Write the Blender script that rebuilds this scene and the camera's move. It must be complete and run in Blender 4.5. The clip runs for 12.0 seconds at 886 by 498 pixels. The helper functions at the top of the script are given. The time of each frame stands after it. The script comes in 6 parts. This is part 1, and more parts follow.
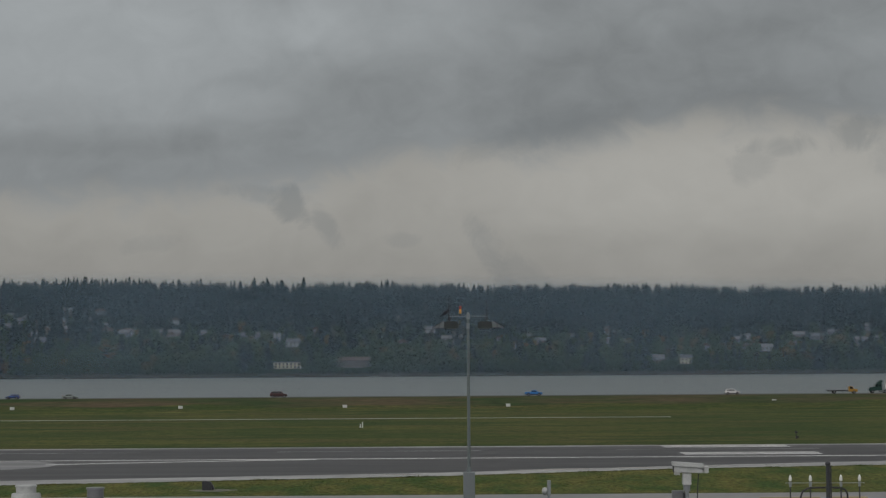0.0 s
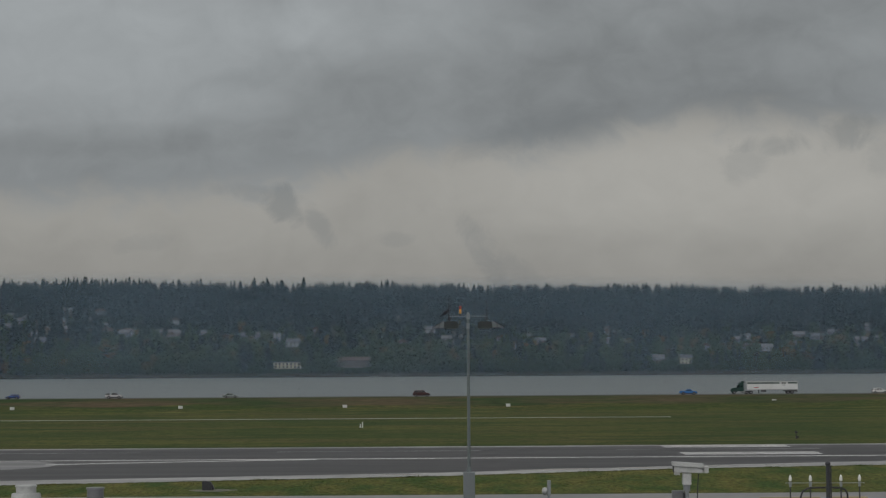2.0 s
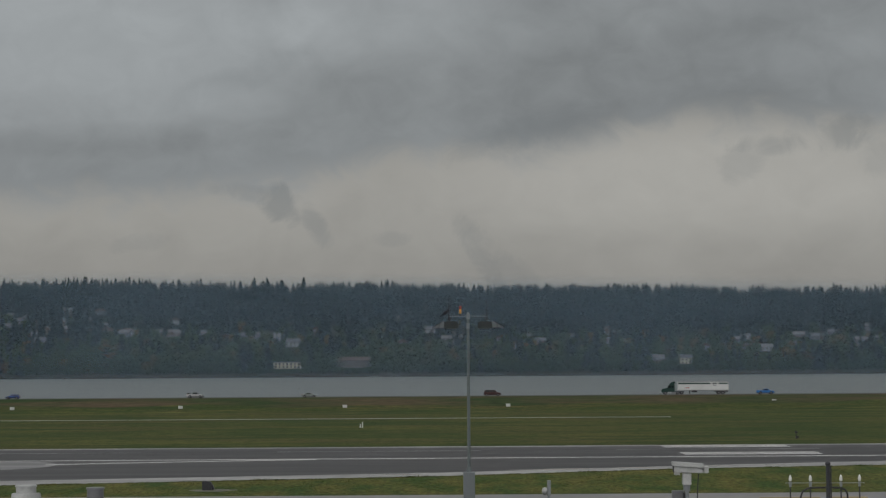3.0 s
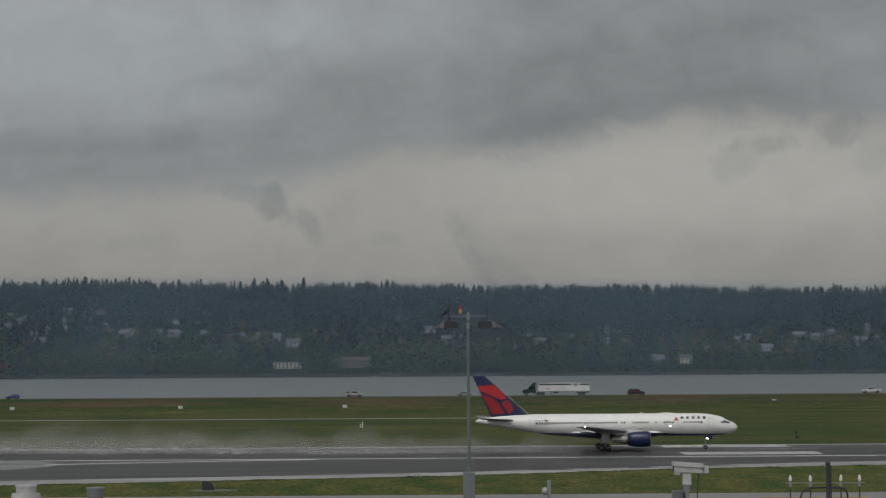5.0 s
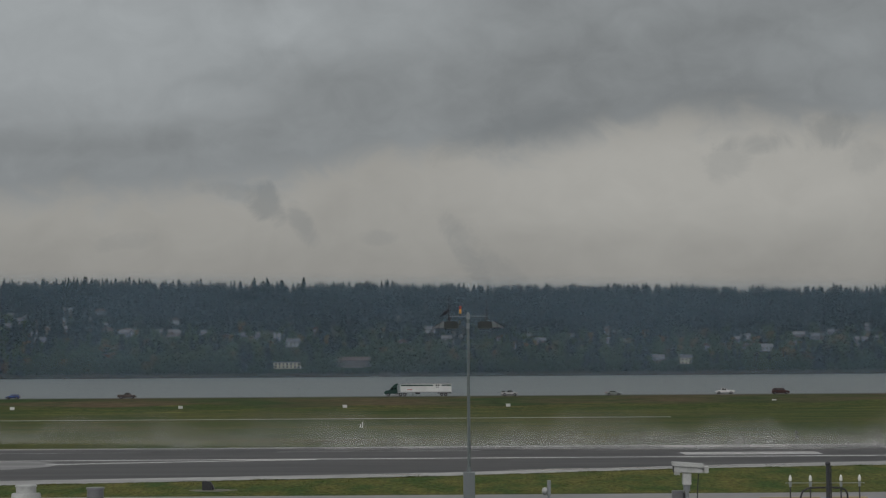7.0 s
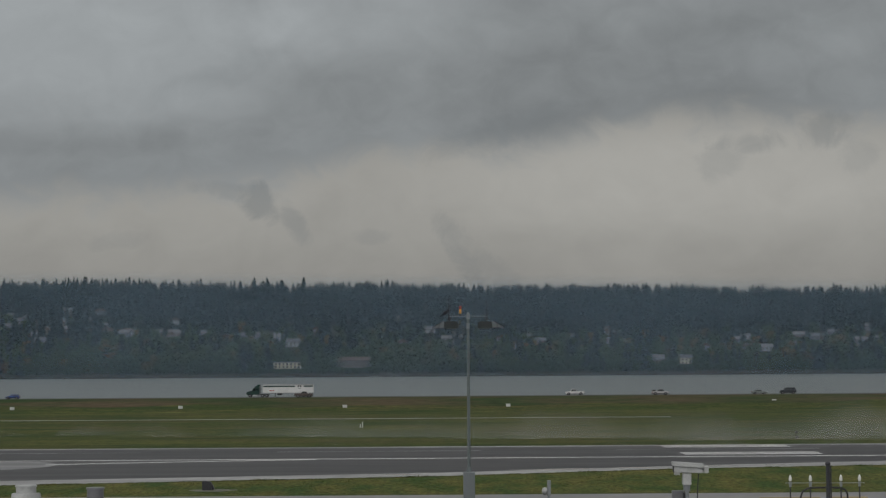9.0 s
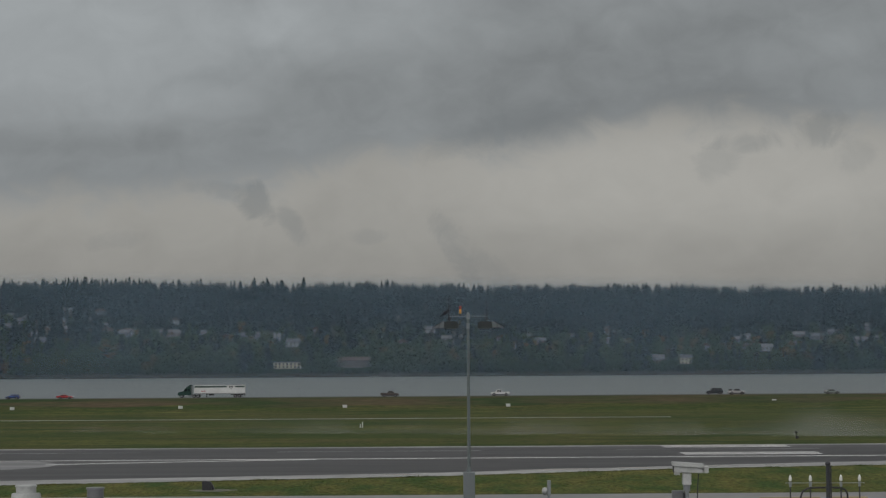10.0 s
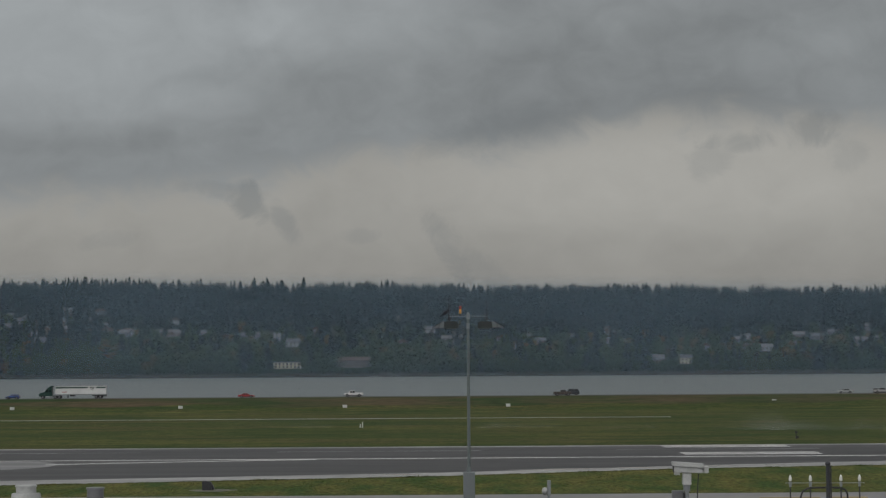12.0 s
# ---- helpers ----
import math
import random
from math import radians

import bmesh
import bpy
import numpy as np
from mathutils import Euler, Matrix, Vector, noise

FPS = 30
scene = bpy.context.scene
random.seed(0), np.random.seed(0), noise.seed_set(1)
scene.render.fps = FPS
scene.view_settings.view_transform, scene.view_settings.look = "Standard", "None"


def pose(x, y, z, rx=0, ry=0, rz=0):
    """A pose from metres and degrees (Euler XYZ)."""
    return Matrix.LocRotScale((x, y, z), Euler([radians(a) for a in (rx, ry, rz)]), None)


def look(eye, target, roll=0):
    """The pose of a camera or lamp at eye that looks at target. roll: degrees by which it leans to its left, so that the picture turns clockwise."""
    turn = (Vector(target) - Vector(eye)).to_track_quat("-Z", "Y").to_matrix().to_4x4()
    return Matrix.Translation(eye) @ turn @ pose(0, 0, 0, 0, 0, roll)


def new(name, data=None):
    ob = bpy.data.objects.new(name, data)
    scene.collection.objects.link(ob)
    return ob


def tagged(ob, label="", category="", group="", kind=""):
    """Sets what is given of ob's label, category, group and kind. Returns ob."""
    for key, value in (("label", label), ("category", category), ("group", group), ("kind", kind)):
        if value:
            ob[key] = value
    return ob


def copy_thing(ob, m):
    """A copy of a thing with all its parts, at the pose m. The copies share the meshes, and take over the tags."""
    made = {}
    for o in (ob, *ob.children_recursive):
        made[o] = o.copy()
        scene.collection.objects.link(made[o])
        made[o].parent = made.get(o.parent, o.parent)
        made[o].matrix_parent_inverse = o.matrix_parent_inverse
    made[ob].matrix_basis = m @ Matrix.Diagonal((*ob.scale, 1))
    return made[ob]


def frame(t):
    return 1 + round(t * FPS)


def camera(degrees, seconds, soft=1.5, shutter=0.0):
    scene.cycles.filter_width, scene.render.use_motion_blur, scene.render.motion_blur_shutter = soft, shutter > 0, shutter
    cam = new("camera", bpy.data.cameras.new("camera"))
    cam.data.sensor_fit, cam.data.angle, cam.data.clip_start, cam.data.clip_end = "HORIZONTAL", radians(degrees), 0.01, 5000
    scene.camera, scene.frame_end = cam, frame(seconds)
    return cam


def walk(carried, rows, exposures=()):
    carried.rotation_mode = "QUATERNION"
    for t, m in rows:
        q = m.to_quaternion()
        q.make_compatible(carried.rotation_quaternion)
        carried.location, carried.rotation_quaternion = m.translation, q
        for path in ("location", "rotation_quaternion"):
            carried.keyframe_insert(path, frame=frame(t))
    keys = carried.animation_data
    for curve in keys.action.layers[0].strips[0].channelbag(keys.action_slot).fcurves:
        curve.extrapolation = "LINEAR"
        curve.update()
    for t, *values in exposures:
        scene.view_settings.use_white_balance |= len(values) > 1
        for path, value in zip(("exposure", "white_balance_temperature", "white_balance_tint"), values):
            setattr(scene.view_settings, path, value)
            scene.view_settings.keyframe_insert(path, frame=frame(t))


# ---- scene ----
# camera on the parking deck, standing still
EYE = 18.3
cam = camera(22.505, 12.0, soft=1.3, shutter=0.12)
STAND = look((0, 0, EYE), (0, 100, EYE + 4.492), -0.39)
walk(cam, [(0, STAND), (12, STAND)])

# ---- light: overcast sky, a broad weak sun behind the camera ----
world = bpy.data.worlds.new("overcast")
scene.world = world
world.use_nodes = True
wn, wl = world.node_tree.nodes, world.node_tree.links
sky = wn.new("ShaderNodeTexSky")
sky.sky_type, sky.sun_disc = "NISHITA", False
sky.sun_elevation, sky.sun_rotation = radians(58), radians(200)
sky.dust_density, sky.air_density = 4.0, 1.0
grey = wn.new("ShaderNodeHueSaturation")
grey.inputs["Saturation"].default_value = 0.22
wl.new(sky.outputs[0], grey.inputs["Color"])
wl.new(grey.outputs[0], wn["Background"].inputs["Color"])
wn["Background"].inputs["Strength"].default_value = 0.095
sun = new("sun", bpy.data.lights.new("sun", "SUN"))
sun.data.energy, sun.data.angle, sun.data.color = 0.7, radians(40), (1.0, 0.97, 0.92)
sun.matrix_world = look((-20, -55, 94), (0, 0, 0))


# ---- materials ----
def mat(name, base, rough=0.6, metal=0.0, var=0.15, scale=3.0, bump=0.0, spread=(1, 1, 1), second=None, island=0.0, per_object=0.0, spec=0.5, coords="Object"):
    """A surface with variation at two scales; second: a colour that patches blend towards."""
    m = bpy.data.materials.new(name)
    m.use_nodes = True
    n, l = m.node_tree.nodes, m.node_tree.links
    b = n["Principled BSDF"]
    b.inputs["Roughness"].default_value, b.inputs["Metallic"].default_value = rough, metal
    b.inputs["Specular IOR Level"].default_value = spec
    co = n.new("ShaderNodeTexCoord")
    mp = n.new("ShaderNodeMapping")
    mp.inputs["Scale"].default_value = spread
    l.new(co.outputs[coords], mp.inputs[0])
    big, small = n.new("ShaderNodeTexNoise"), n.new("ShaderNodeTexNoise")
    for t, s in ((big, scale), (small, scale * 9)):
        t.inputs["Scale"].default_value, t.inputs["Detail"].default_value = s, 5
        l.new(mp.outputs[0], t.inputs["Vector"])
    ramp = n.new("ShaderNodeMapRange")
    ramp.inputs["From Min"].default_value, ramp.inputs["From Max"].default_value = 0.35, 0.65
    l.new(big.outputs["Fac"], ramp.inputs["Value"])
    mix = n.new("ShaderNodeMix")
    mix.data_type = "RGBA"
    two = second or tuple(c * (1 - var) for c in base)
    mix.inputs["A"].default_value, mix.inputs["B"].default_value = (*base, 1), (*two, 1)
    l.new(ramp.outputs[0], mix.inputs["Factor"])
    value = n.new("ShaderNodeHueSaturation")
    l.new(mix.outputs["Result"], value.inputs["Color"])
    grain = n.new("ShaderNodeMapRange")
    grain.inputs["To Min"].default_value, grain.inputs["To Max"].default_value = 1 - var, 1 + var
    grain.inputs["From Min"].default_value, grain.inputs["From Max"].default_value = 0.3, 0.7
    l.new(small.outputs["Fac"], grain.inputs["Value"])
    last = grain.outputs[0]
    if island or per_object:
        if island:
            src = n.new("ShaderNodeNewGeometry").outputs["Random Per Island"]
        else:
            src = n.new("ShaderNodeObjectInfo").outputs["Random"]
        k = island or per_object
        r = n.new("ShaderNodeMapRange")
        r.inputs["To Min"].default_value, r.inputs["To Max"].default_value = 1 - k, 1 + k
        l.new(src, r.inputs["Value"])
        mul = n.new("ShaderNodeMath")
        mul.operation = "MULTIPLY"
        l.new(last, mul.inputs[0]), l.new(r.outputs[0], mul.inputs[1])
        last = mul.outputs[0]
    l.new(last, value.inputs["Value"])
    l.new(value.outputs[0], b.inputs["Base Color"])
    if bump:
        bp = n.new("ShaderNodeBump")
        bp.inputs["Strength"].default_value = bump
        l.new(small.outputs["Fac"], bp.inputs["Height"]), l.new(bp.outputs[0], b.inputs["Normal"])
    return m


def glow(name, colour, strength):
    m = bpy.data.materials.new(name)
    m.use_nodes = True
    b = m.node_tree.nodes["Principled BSDF"]
    b.inputs["Base Color"].default_value = (*colour, 1)
    b.inputs["Emission Color"].default_value, b.inputs["Emission Strength"].default_value = (*colour, 1), strength
    return m


ASPHALT = mat("wet_asphalt", (0.029, 0.0285, 0.0285), 0.5, var=0.42, scale=0.05, second=(0.062, 0.061, 0.059), bump=0.05, spread=(0.12, 3, 1), spec=0.25)
CONCRETE = mat("wet_concrete", (0.32, 0.32, 0.31), 0.5, var=0.25, scale=0.12, second=(0.19, 0.19, 0.185), bump=0.05, spread=(0.3, 1, 1))
APRON = mat("apron_concrete", (0.20, 0.20, 0.195), 0.5, var=0.1, scale=0.05, second=(0.16, 0.16, 0.16), bump=0.05)
MARKING = mat("white_runway_paint", (0.62, 0.62, 0.60), 0.55, var=0.15, scale=0.3, second=(0.48, 0.48, 0.47), spread=(0.3, 2, 1))
WORN = mat("worn_runway_paint", (0.48, 0.48, 0.47), 0.55, var=0.2, scale=0.25, second=(0.17, 0.17, 0.17), spread=(0.2, 2, 1))
PALE_ROAD = mat("pale_service_road", (0.25, 0.255, 0.25), 0.5, var=0.2, scale=0.05, second=(0.15, 0.15, 0.145), spread=(0.3, 2, 1))
FOREST_FLOOR = mat("forest_floor", (0.030, 0.032, 0.024), 0.95, var=0.2, scale=0.02, second=(0.044, 0.036, 0.028), spec=0.1)
CONIFER = mat("conifer_foliage", (0.018, 0.033, 0.032), 0.95, var=0.08, scale=0.02, second=(0.030, 0.046, 0.042), island=0.03, spec=0.1)
BROADLEAF = mat("broadleaf_foliage", (0.030, 0.052, 0.028), 0.95, var=0.05, scale=0.02, second=(0.048, 0.066, 0.030), island=0.03, spec=0.1)
RUSSET = mat("autumn_foliage", (0.110, 0.066, 0.036), 0.9, var=0.1, scale=0.02, second=(0.090, 0.080, 0.038), island=0.03, spec=0.1)
BARK = mat("bark", (0.07, 0.055, 0.045), 0.9, var=0.2, scale=1.0)
RUBBER = mat("black_rubber", (0.02, 0.02, 0.022), 0.75, var=0.1)
GALVANISED = mat("galvanised_steel", (0.27, 0.29, 0.30), 0.5, 0.35, var=0.08, scale=2)
DARK_METAL = mat("dark_metal", (0.035, 0.035, 0.04), 0.5, 0.3, var=0.1)
RIM = mat("alloy_rim", (0.30, 0.30, 0.31), 0.35, 0.7, var=0.05)
CAR_GLASS = mat("dark_car_glass", (0.015, 0.018, 0.02), 0.08, var=0.05)
WHITE = mat("white_paint", (0.66, 0.66, 0.64), 0.35, var=0.03, scale=1.0)
NAVY = mat("navy_paint", (0.010, 0.018, 0.065), 0.3, var=0.08, scale=0.8)
RED = mat("red_paint", (0.40, 0.016, 0.024), 0.35, var=0.08, scale=0.8)


def grass_material():
    """Mown wet turf: green, with straw patches, long mowing streaks and fine tufts."""
    m = bpy.data.materials.new("grass")
    m.use_nodes = True
    n, l = m.node_tree.nodes, m.node_tree.links
    b = n["Principled BSDF"]
    b.inputs["Roughness"].default_value, b.inputs["Specular IOR Level"].default_value = 0.9, 0.1
    co = n.new("ShaderNodeTexCoord").outputs["Object"]

    def field(spread, lo, hi, detail=5, rough=0.6):
        mp = n.new("ShaderNodeMapping")
        mp.inputs["Scale"].default_value = spread
        l.new(co, mp.inputs[0])
        t = n.new("ShaderNodeTexNoise")
        t.inputs["Scale"].default_value, t.inputs["Detail"].default_value, t.inputs["Roughness"].default_value = 1.0, detail, rough
        l.new(mp.outputs[0], t.inputs["Vector"])
        r = n.new("ShaderNodeMapRange")
        r.inputs["From Min"].default_value, r.inputs["From Max"].default_value = lo, hi
        l.new(t.outputs["Fac"], r.inputs["Value"])
        return r.outputs[0]

    def blend(fac, a, c):
        mx = n.new("ShaderNodeMix")
        mx.data_type = "RGBA"
        l.new(fac, mx.inputs["Factor"])
        for s, v in (("A", a), ("B", c)):
            if isinstance(v, tuple):
                mx.inputs[s].default_value = (*v, 1)
            else:
                l.new(v, mx.inputs[s])
        return mx.outputs["Result"]

    c = blend(field((0.02, 0.03, 1), 0.38, 0.66), (0.035, 0.056, 0.017), (0.086, 0.088, 0.026))
    c = blend(field((0.016, 0.035, 1), 0.48, 0.66), c, (0.082, 0.072, 0.030))
    c = blend(field((0.014, 0.10, 1), 0.50, 0.70, 5), c, (0.024, 0.046, 0.014))
    c = blend(field((0.35, 0.22, 1), 0.48, 0.70), c, (0.026, 0.044, 0.010))
    c = blend(field((0.03, 0.45, 1), 0.58, 0.70, 4), c, (0.020, 0.034, 0.012))
    c = blend(field((0.05, 0.20, 1.7), 0.58, 0.72, 5), c, (0.118, 0.114, 0.040))
    v = n.new("ShaderNodeHueSaturation")
    l.new(c, v.inputs["Color"])
    g = field((1.1, 0.7, 1), 0.33, 0.67, 8, 0.75)
    r = n.new("ShaderNodeMapRange")
    r.inputs["To Min"].default_value, r.inputs["To Max"].default_value = 0.50, 1.50
    l.new(g, r.inputs["Value"]), l.new(r.outputs[0], v.inputs["Value"])
    l.new(v.outputs[0], b.inputs["Base Color"])
    bp = n.new("ShaderNodeBump")
    bp.inputs["Strength"].default_value, bp.inputs["Distance"].default_value = 0.35, 0.1
    l.new(g, bp.inputs["Height"]), l.new(bp.outputs[0], b.inputs["Normal"])
    return m


GRASS = grass_material()
VERGE = mat("straw_verge_grass", (0.036, 0.064, 0.015), 0.9, var=0.5, scale=0.16, second=(0.100, 0.096, 0.028), bump=0.3, spread=(1.2, 0.35, 1), spec=0.1)

# water: grey river with wind ripples
WATER = bpy.data.materials.new("river_water")
WATER.use_nodes = True
n, l = WATER.node_tree.nodes, WATER.node_tree.links
b = n["Principled BSDF"]
b.inputs["Base Color"].default_value, b.inputs["Roughness"].default_value, b.inputs["IOR"].default_value = (0.112, 0.135, 0.138, 1), 0.35, 1.33
tc, mp, w1, bp = n.new("ShaderNodeTexCoord"), n.new("ShaderNodeMapping"), n.new("ShaderNodeTexNoise"), n.new("ShaderNodeBump")
mp.inputs["Scale"].default_value = (0.05, 0.2, 1)
w1.inputs["Scale"].default_value, w1.inputs["Detail"].default_value = 1.0, 6
bp.inputs["Strength"].default_value, bp.inputs["Distance"].default_value = 0.9, 2.0
l.new(tc.outputs["Object"], mp.inputs[0]), l.new(mp.outputs[0], w1.inputs["Vector"]), l.new(w1.outputs["Fac"], bp.inputs["Height"]), l.new(bp.outputs[0], b.inputs["Normal"])


# ---- building blocks ----
def part(name, bm, material, parent=None, label="", at=None):
    """Links a bmesh as one mesh object, under parent if given."""
    me = bpy.data.meshes.new(name)
    bm.to_mesh(me)
    bm.free()
    for mm in material if isinstance(material, (list, tuple)) else (material,):
        me.materials.append(mm)
    ob = new(name, me)
    ob.parent = parent
    if at is not None:
        ob.matrix_basis = at
    return tagged(ob, label) if label else ob


def thing(name, label, category, group="", at=None):
    ob = new(name)
    ob.empty_display_size = 0.3
    if at is not None:
        ob.matrix_basis = at
    return tagged(ob, label, category, group)


def smooth(bm):
    for f in bm.faces:
        f.smooth = True
    return bm


def box(bm, c, s, bevel=0.0, turn=None):
    m = Matrix.Translation(c) @ (turn or Matrix()) @ Matrix.Diagonal((*s, 1))
    vs = bmesh.ops.create_cube(bm, size=1, matrix=m)["verts"]
    if bevel:
        es = list({e for v in vs for e in v.link_edges})
        bmesh.ops.bevel(bm, geom=es, offset=bevel, segments=2, affect="EDGES", profile=0.5)
    return bm


def rod(bm, a, b, r, r2=None, n=10):
    a, b = Vector(a), Vector(b)
    m = Matrix.Translation((a + b) / 2) @ (b - a).to_track_quat("Z", "Y").to_matrix().to_4x4()
    bmesh.ops.create_cone(bm, cap_ends=True, segments=n, radius1=r, radius2=r if r2 is None else r2, depth=(b - a).length, matrix=m)
    return bm


def loft(bm, rings, cap=True, closed=True):
    vs = [[bm.verts.new(p) for p in ring] for ring in rings]
    k = len(vs[0])
    for a, c in zip(vs, vs[1:]):
        for i in range(k if closed else k - 1):
            j = (i + 1) % k
            bm.faces.new((a[i], a[j], c[j], c[i]))
    if cap:
        bm.faces.new(vs[0][::-1]), bm.faces.new(vs[-1])
    bmesh.ops.recalc_face_normals(bm, faces=bm.faces)
    return bm


def slab(bm, outline, y0, y1, top=None, pinch=1.0):
    """A side outline of (x, z) points drawn out across y; pinch narrows it towards its highest point."""
    zs = [p[1] for p in outline]
    lo, hi = min(zs), max(zs)
    mid = (y0 + y1) / 2
    def at(x, z, y):
        k = 1 + (pinch - 1) * (z - lo) / max(hi - lo, 1e-6)
        return Vector((x, mid + (y - mid) * k, z))
    return loft(bm, [[at(x, z, y0) for x, z in outline], [at(x, z, y1) for x, z in outline]])


def sheet(bm, pts, z):
    return bm.faces.new([bm.verts.new((x, y, z)) for x, y in pts])


# ---- ground: one sheet from the airfield over the levee and river bed to the far hills ----
PROFILE = [(-400, 0), (655, 0), (664, 0.5), (690, 2.7), (698, 3.35), (700, 3.4), (712, 3.4), (716, 3.0), (738, -7), (780, -10), (1950, -10), (1978, -6.4),
           (1992, -3.0), (2030, 0.5), (2200, 13), (2500, 34), (2900, 66), (3150, 86), (3300, 90), (3600, 70), (4900, 40)]


def profile_z(y):
    for (a, za), (c, zc) in zip(PROFILE, PROFILE[1:]):
        if a <= y <= c:
            return za + (zc - za) * (y - a) / (c - a)
    return 0.0


def ground_z(x, y):
    z = profile_z(y)
    if y > 2050:
        k = min(1, (y - 2050) / 700)
        z += k * (8 * noise.noise((x / 260, y / 300, 1.3)) - 0.0072 * x + 0.010 * max(0, 150 - x))
    return z


bm = bmesh.new()
xs = [-3000, -1800, -1200] + list(range(-900, 901, 60)) + [1200, 1800, 3000]
ys = sorted({p[0] for p in PROFILE} | set(range(2060, 3320, 60)) | {300, 500})
grid = [[bm.verts.new((x, y, ground_z(x, y))) for x in xs] for y in ys]
for j in range(len(ys) - 1):
    for i in range(len(xs) - 1):
        f = bm.faces.new((grid[j][i], grid[j][i + 1], grid[j + 1][i + 1], grid[j + 1][i]))
        f.material_index = 1 if ys[j] > 1900 else 0
ground = tagged(part("ground", bm, [GRASS, FOREST_FLOOR]), "mown airfield grass rising to a levee, wooded hill beyond", "ground", kind="structure")

bm = bmesh.new()
sheet(bm, [(-3000, 735), (3000, 735), (3000, 1985), (-3000, 1985)], -6)
river = tagged(part("water", bm, WATER), "wide grey river ruffled by wind", "river", kind="structure")


def strip(name, pts, z, material, label, category, kind="structure"):
    b2 = bmesh.new()
    sheet(b2, pts, z)
    return tagged(part(name, b2, material), label, category, kind=kind)


strip("verge", [(-200, 280.4), (200, 280.4), (200, 366), (100, 350.6), (68, 343.5), (35, 336.2), (0, 321.1), (-63, 305.2), (-200, 280.6)], 0.008, VERGE, "tufty yellow-green verge between apron and shoulder", "grass")
# runway, its widened near shoulder and pale edges
runway = strip("runway", [(-900, 374), (900, 374), (900, 419.2), (-900, 419.2)], 0.03, ASPHALT, "wet dark asphalt runway with grooved surface", "runway")
strip("runway_shoulder", [(-900, 374)] + [(900, 374)] + [(x, min(373, 330.5 + 0.27 * x if x > 0 else 330.5 + 0.22 * x)) for x in (150, 70, 35, 0, -63)] + [(-300, 280), (-900, 280)],
      0.02, ASPHALT, "wet asphalt shoulder widening towards a taxiway", "shoulder")
strip("shoulder_edge", [(150, 371.5), (70, 356.2), (35, 345.0), (0, 330.8), (-63, 316.8), (-300, 270), (-300, 258), (-63, 306), (0, 321.9), (35, 337.0), (68, 344.3), (150, 362)], 0.024, CONCRETE,
      "pale concrete edge band of the shoulder", "pavement edge")
strip("runway_far_edge", [(-900, 414.8), (900, 414.8), (900, 419.6), (-900, 419.6)], 0.034, PALE_ROAD, "pale concrete far edge of the runway", "pavement edge")
strip("runway_edge_line", [(-900, 373.2), (900, 373.2), (900, 375.0), (-900, 375.0)], 0.036, MARKING, "white painted runway edge line", "marking")
strip("service_road", [(-900, 603), (60, 588), (60, 592), (-900, 608)], 0.02, PALE_ROAD, "narrow pale wet service road in the grass", "road")
strip("apron", [(-900, 100), (900, 100), (900, 280.5), (-900, 280.5)], 0.02, APRON, "pale concrete apron", "apron")
strip("levee_road", [(-900, 700.2), (900, 700.2), (900, 711.8), (-900, 711.8)], 3.43, ASPHALT, "two-lane asphalt road along the levee top", "road")
for x0, x1, yc in ((40.2, 63.4, 412.7), (41.0, 64.6, 384.9)):
    for off in (-3.2, 0, 3.2):
        strip("touchdown_bar", [(x0, yc + off - 1.0), (x1, yc + off - 1.0), (x1, yc + off + 1.0), (x0, yc + off + 1.0)], 0.05, MARKING, "white painted touchdown zone bar", "marking")
for k in range(-14, 15):
    x0 = -30.1 + k * 60.96
    strip("centreline_dash", [(x0, 400.6), (x0 + 36.6, 400.6), (x0 + 36.6, 401.5), (x0, 401.5)], 0.05, WORN, "worn white runway centreline dash", "marking")
# pale patch where a taxiway joins, with its curved lead-off line
strip("taxiway_patch", [(-400, 372)] + [(-71.5 + 9 * math.sin(q), 359 + 13 * math.cos(q)) for q in [math.pi * i / 12 for i in range(13)]] + [(-400, 346)], 0.034, mat("worn_concrete", (0.22, 0.22, 0.215), 0.5, var=0.12, scale=0.1, second=(0.11, 0.11, 0.11), spread=(0.3, 1.5, 1)), "pale worn concrete where a taxiway joins", "pavement")
LEAD = [(-64.5, 361.0), (-55.8, 364.2), (-43.3, 367.6), (-32.3, 370), (-21.2, 372.6)]
strip("lead_off_line", [(x, y - 0.9) for x, y in LEAD] + [(x, y + 0.9) for x, y in LEAD[::-1]], 0.04, MARKING, "worn pale taxi lead-off line", "marking")
# shallow puddles on the pale edge band
PUDDLE = bpy.data.materials.new("puddle_water")
PUDDLE.use_nodes = True
b = PUDDLE.node_tree.nodes["Principled BSDF"]
b.inputs["Base Color"].default_value, b.inputs["Roughness"].default_value, b.inputs["IOR"].default_value = (0.05, 0.05, 0.048, 1), 0.03, 1.33
for cx, cy, rx, ry in ((17, 337.5, 6.5, 1.7), (29, 341, 4.5, 1.4), (41, 344.5, 4.0, 1.2), (-6, 326.5, 5.0, 1.2), (52, 347, 3.0, 1.0)):
    strip("puddle", [(cx + rx * math.cos(q) * (1 + 0.25 * math.sin(3 * q + cx)), cy + 0.2 * rx * math.cos(q) + ry * math.sin(q) * (1 + 0.2 * math.cos(4 * q))) for q in [2 * math.pi * i / 24 for i in range(24)]], 0.03, PUDDLE, "shallow puddle on the pale edge band", "puddle")
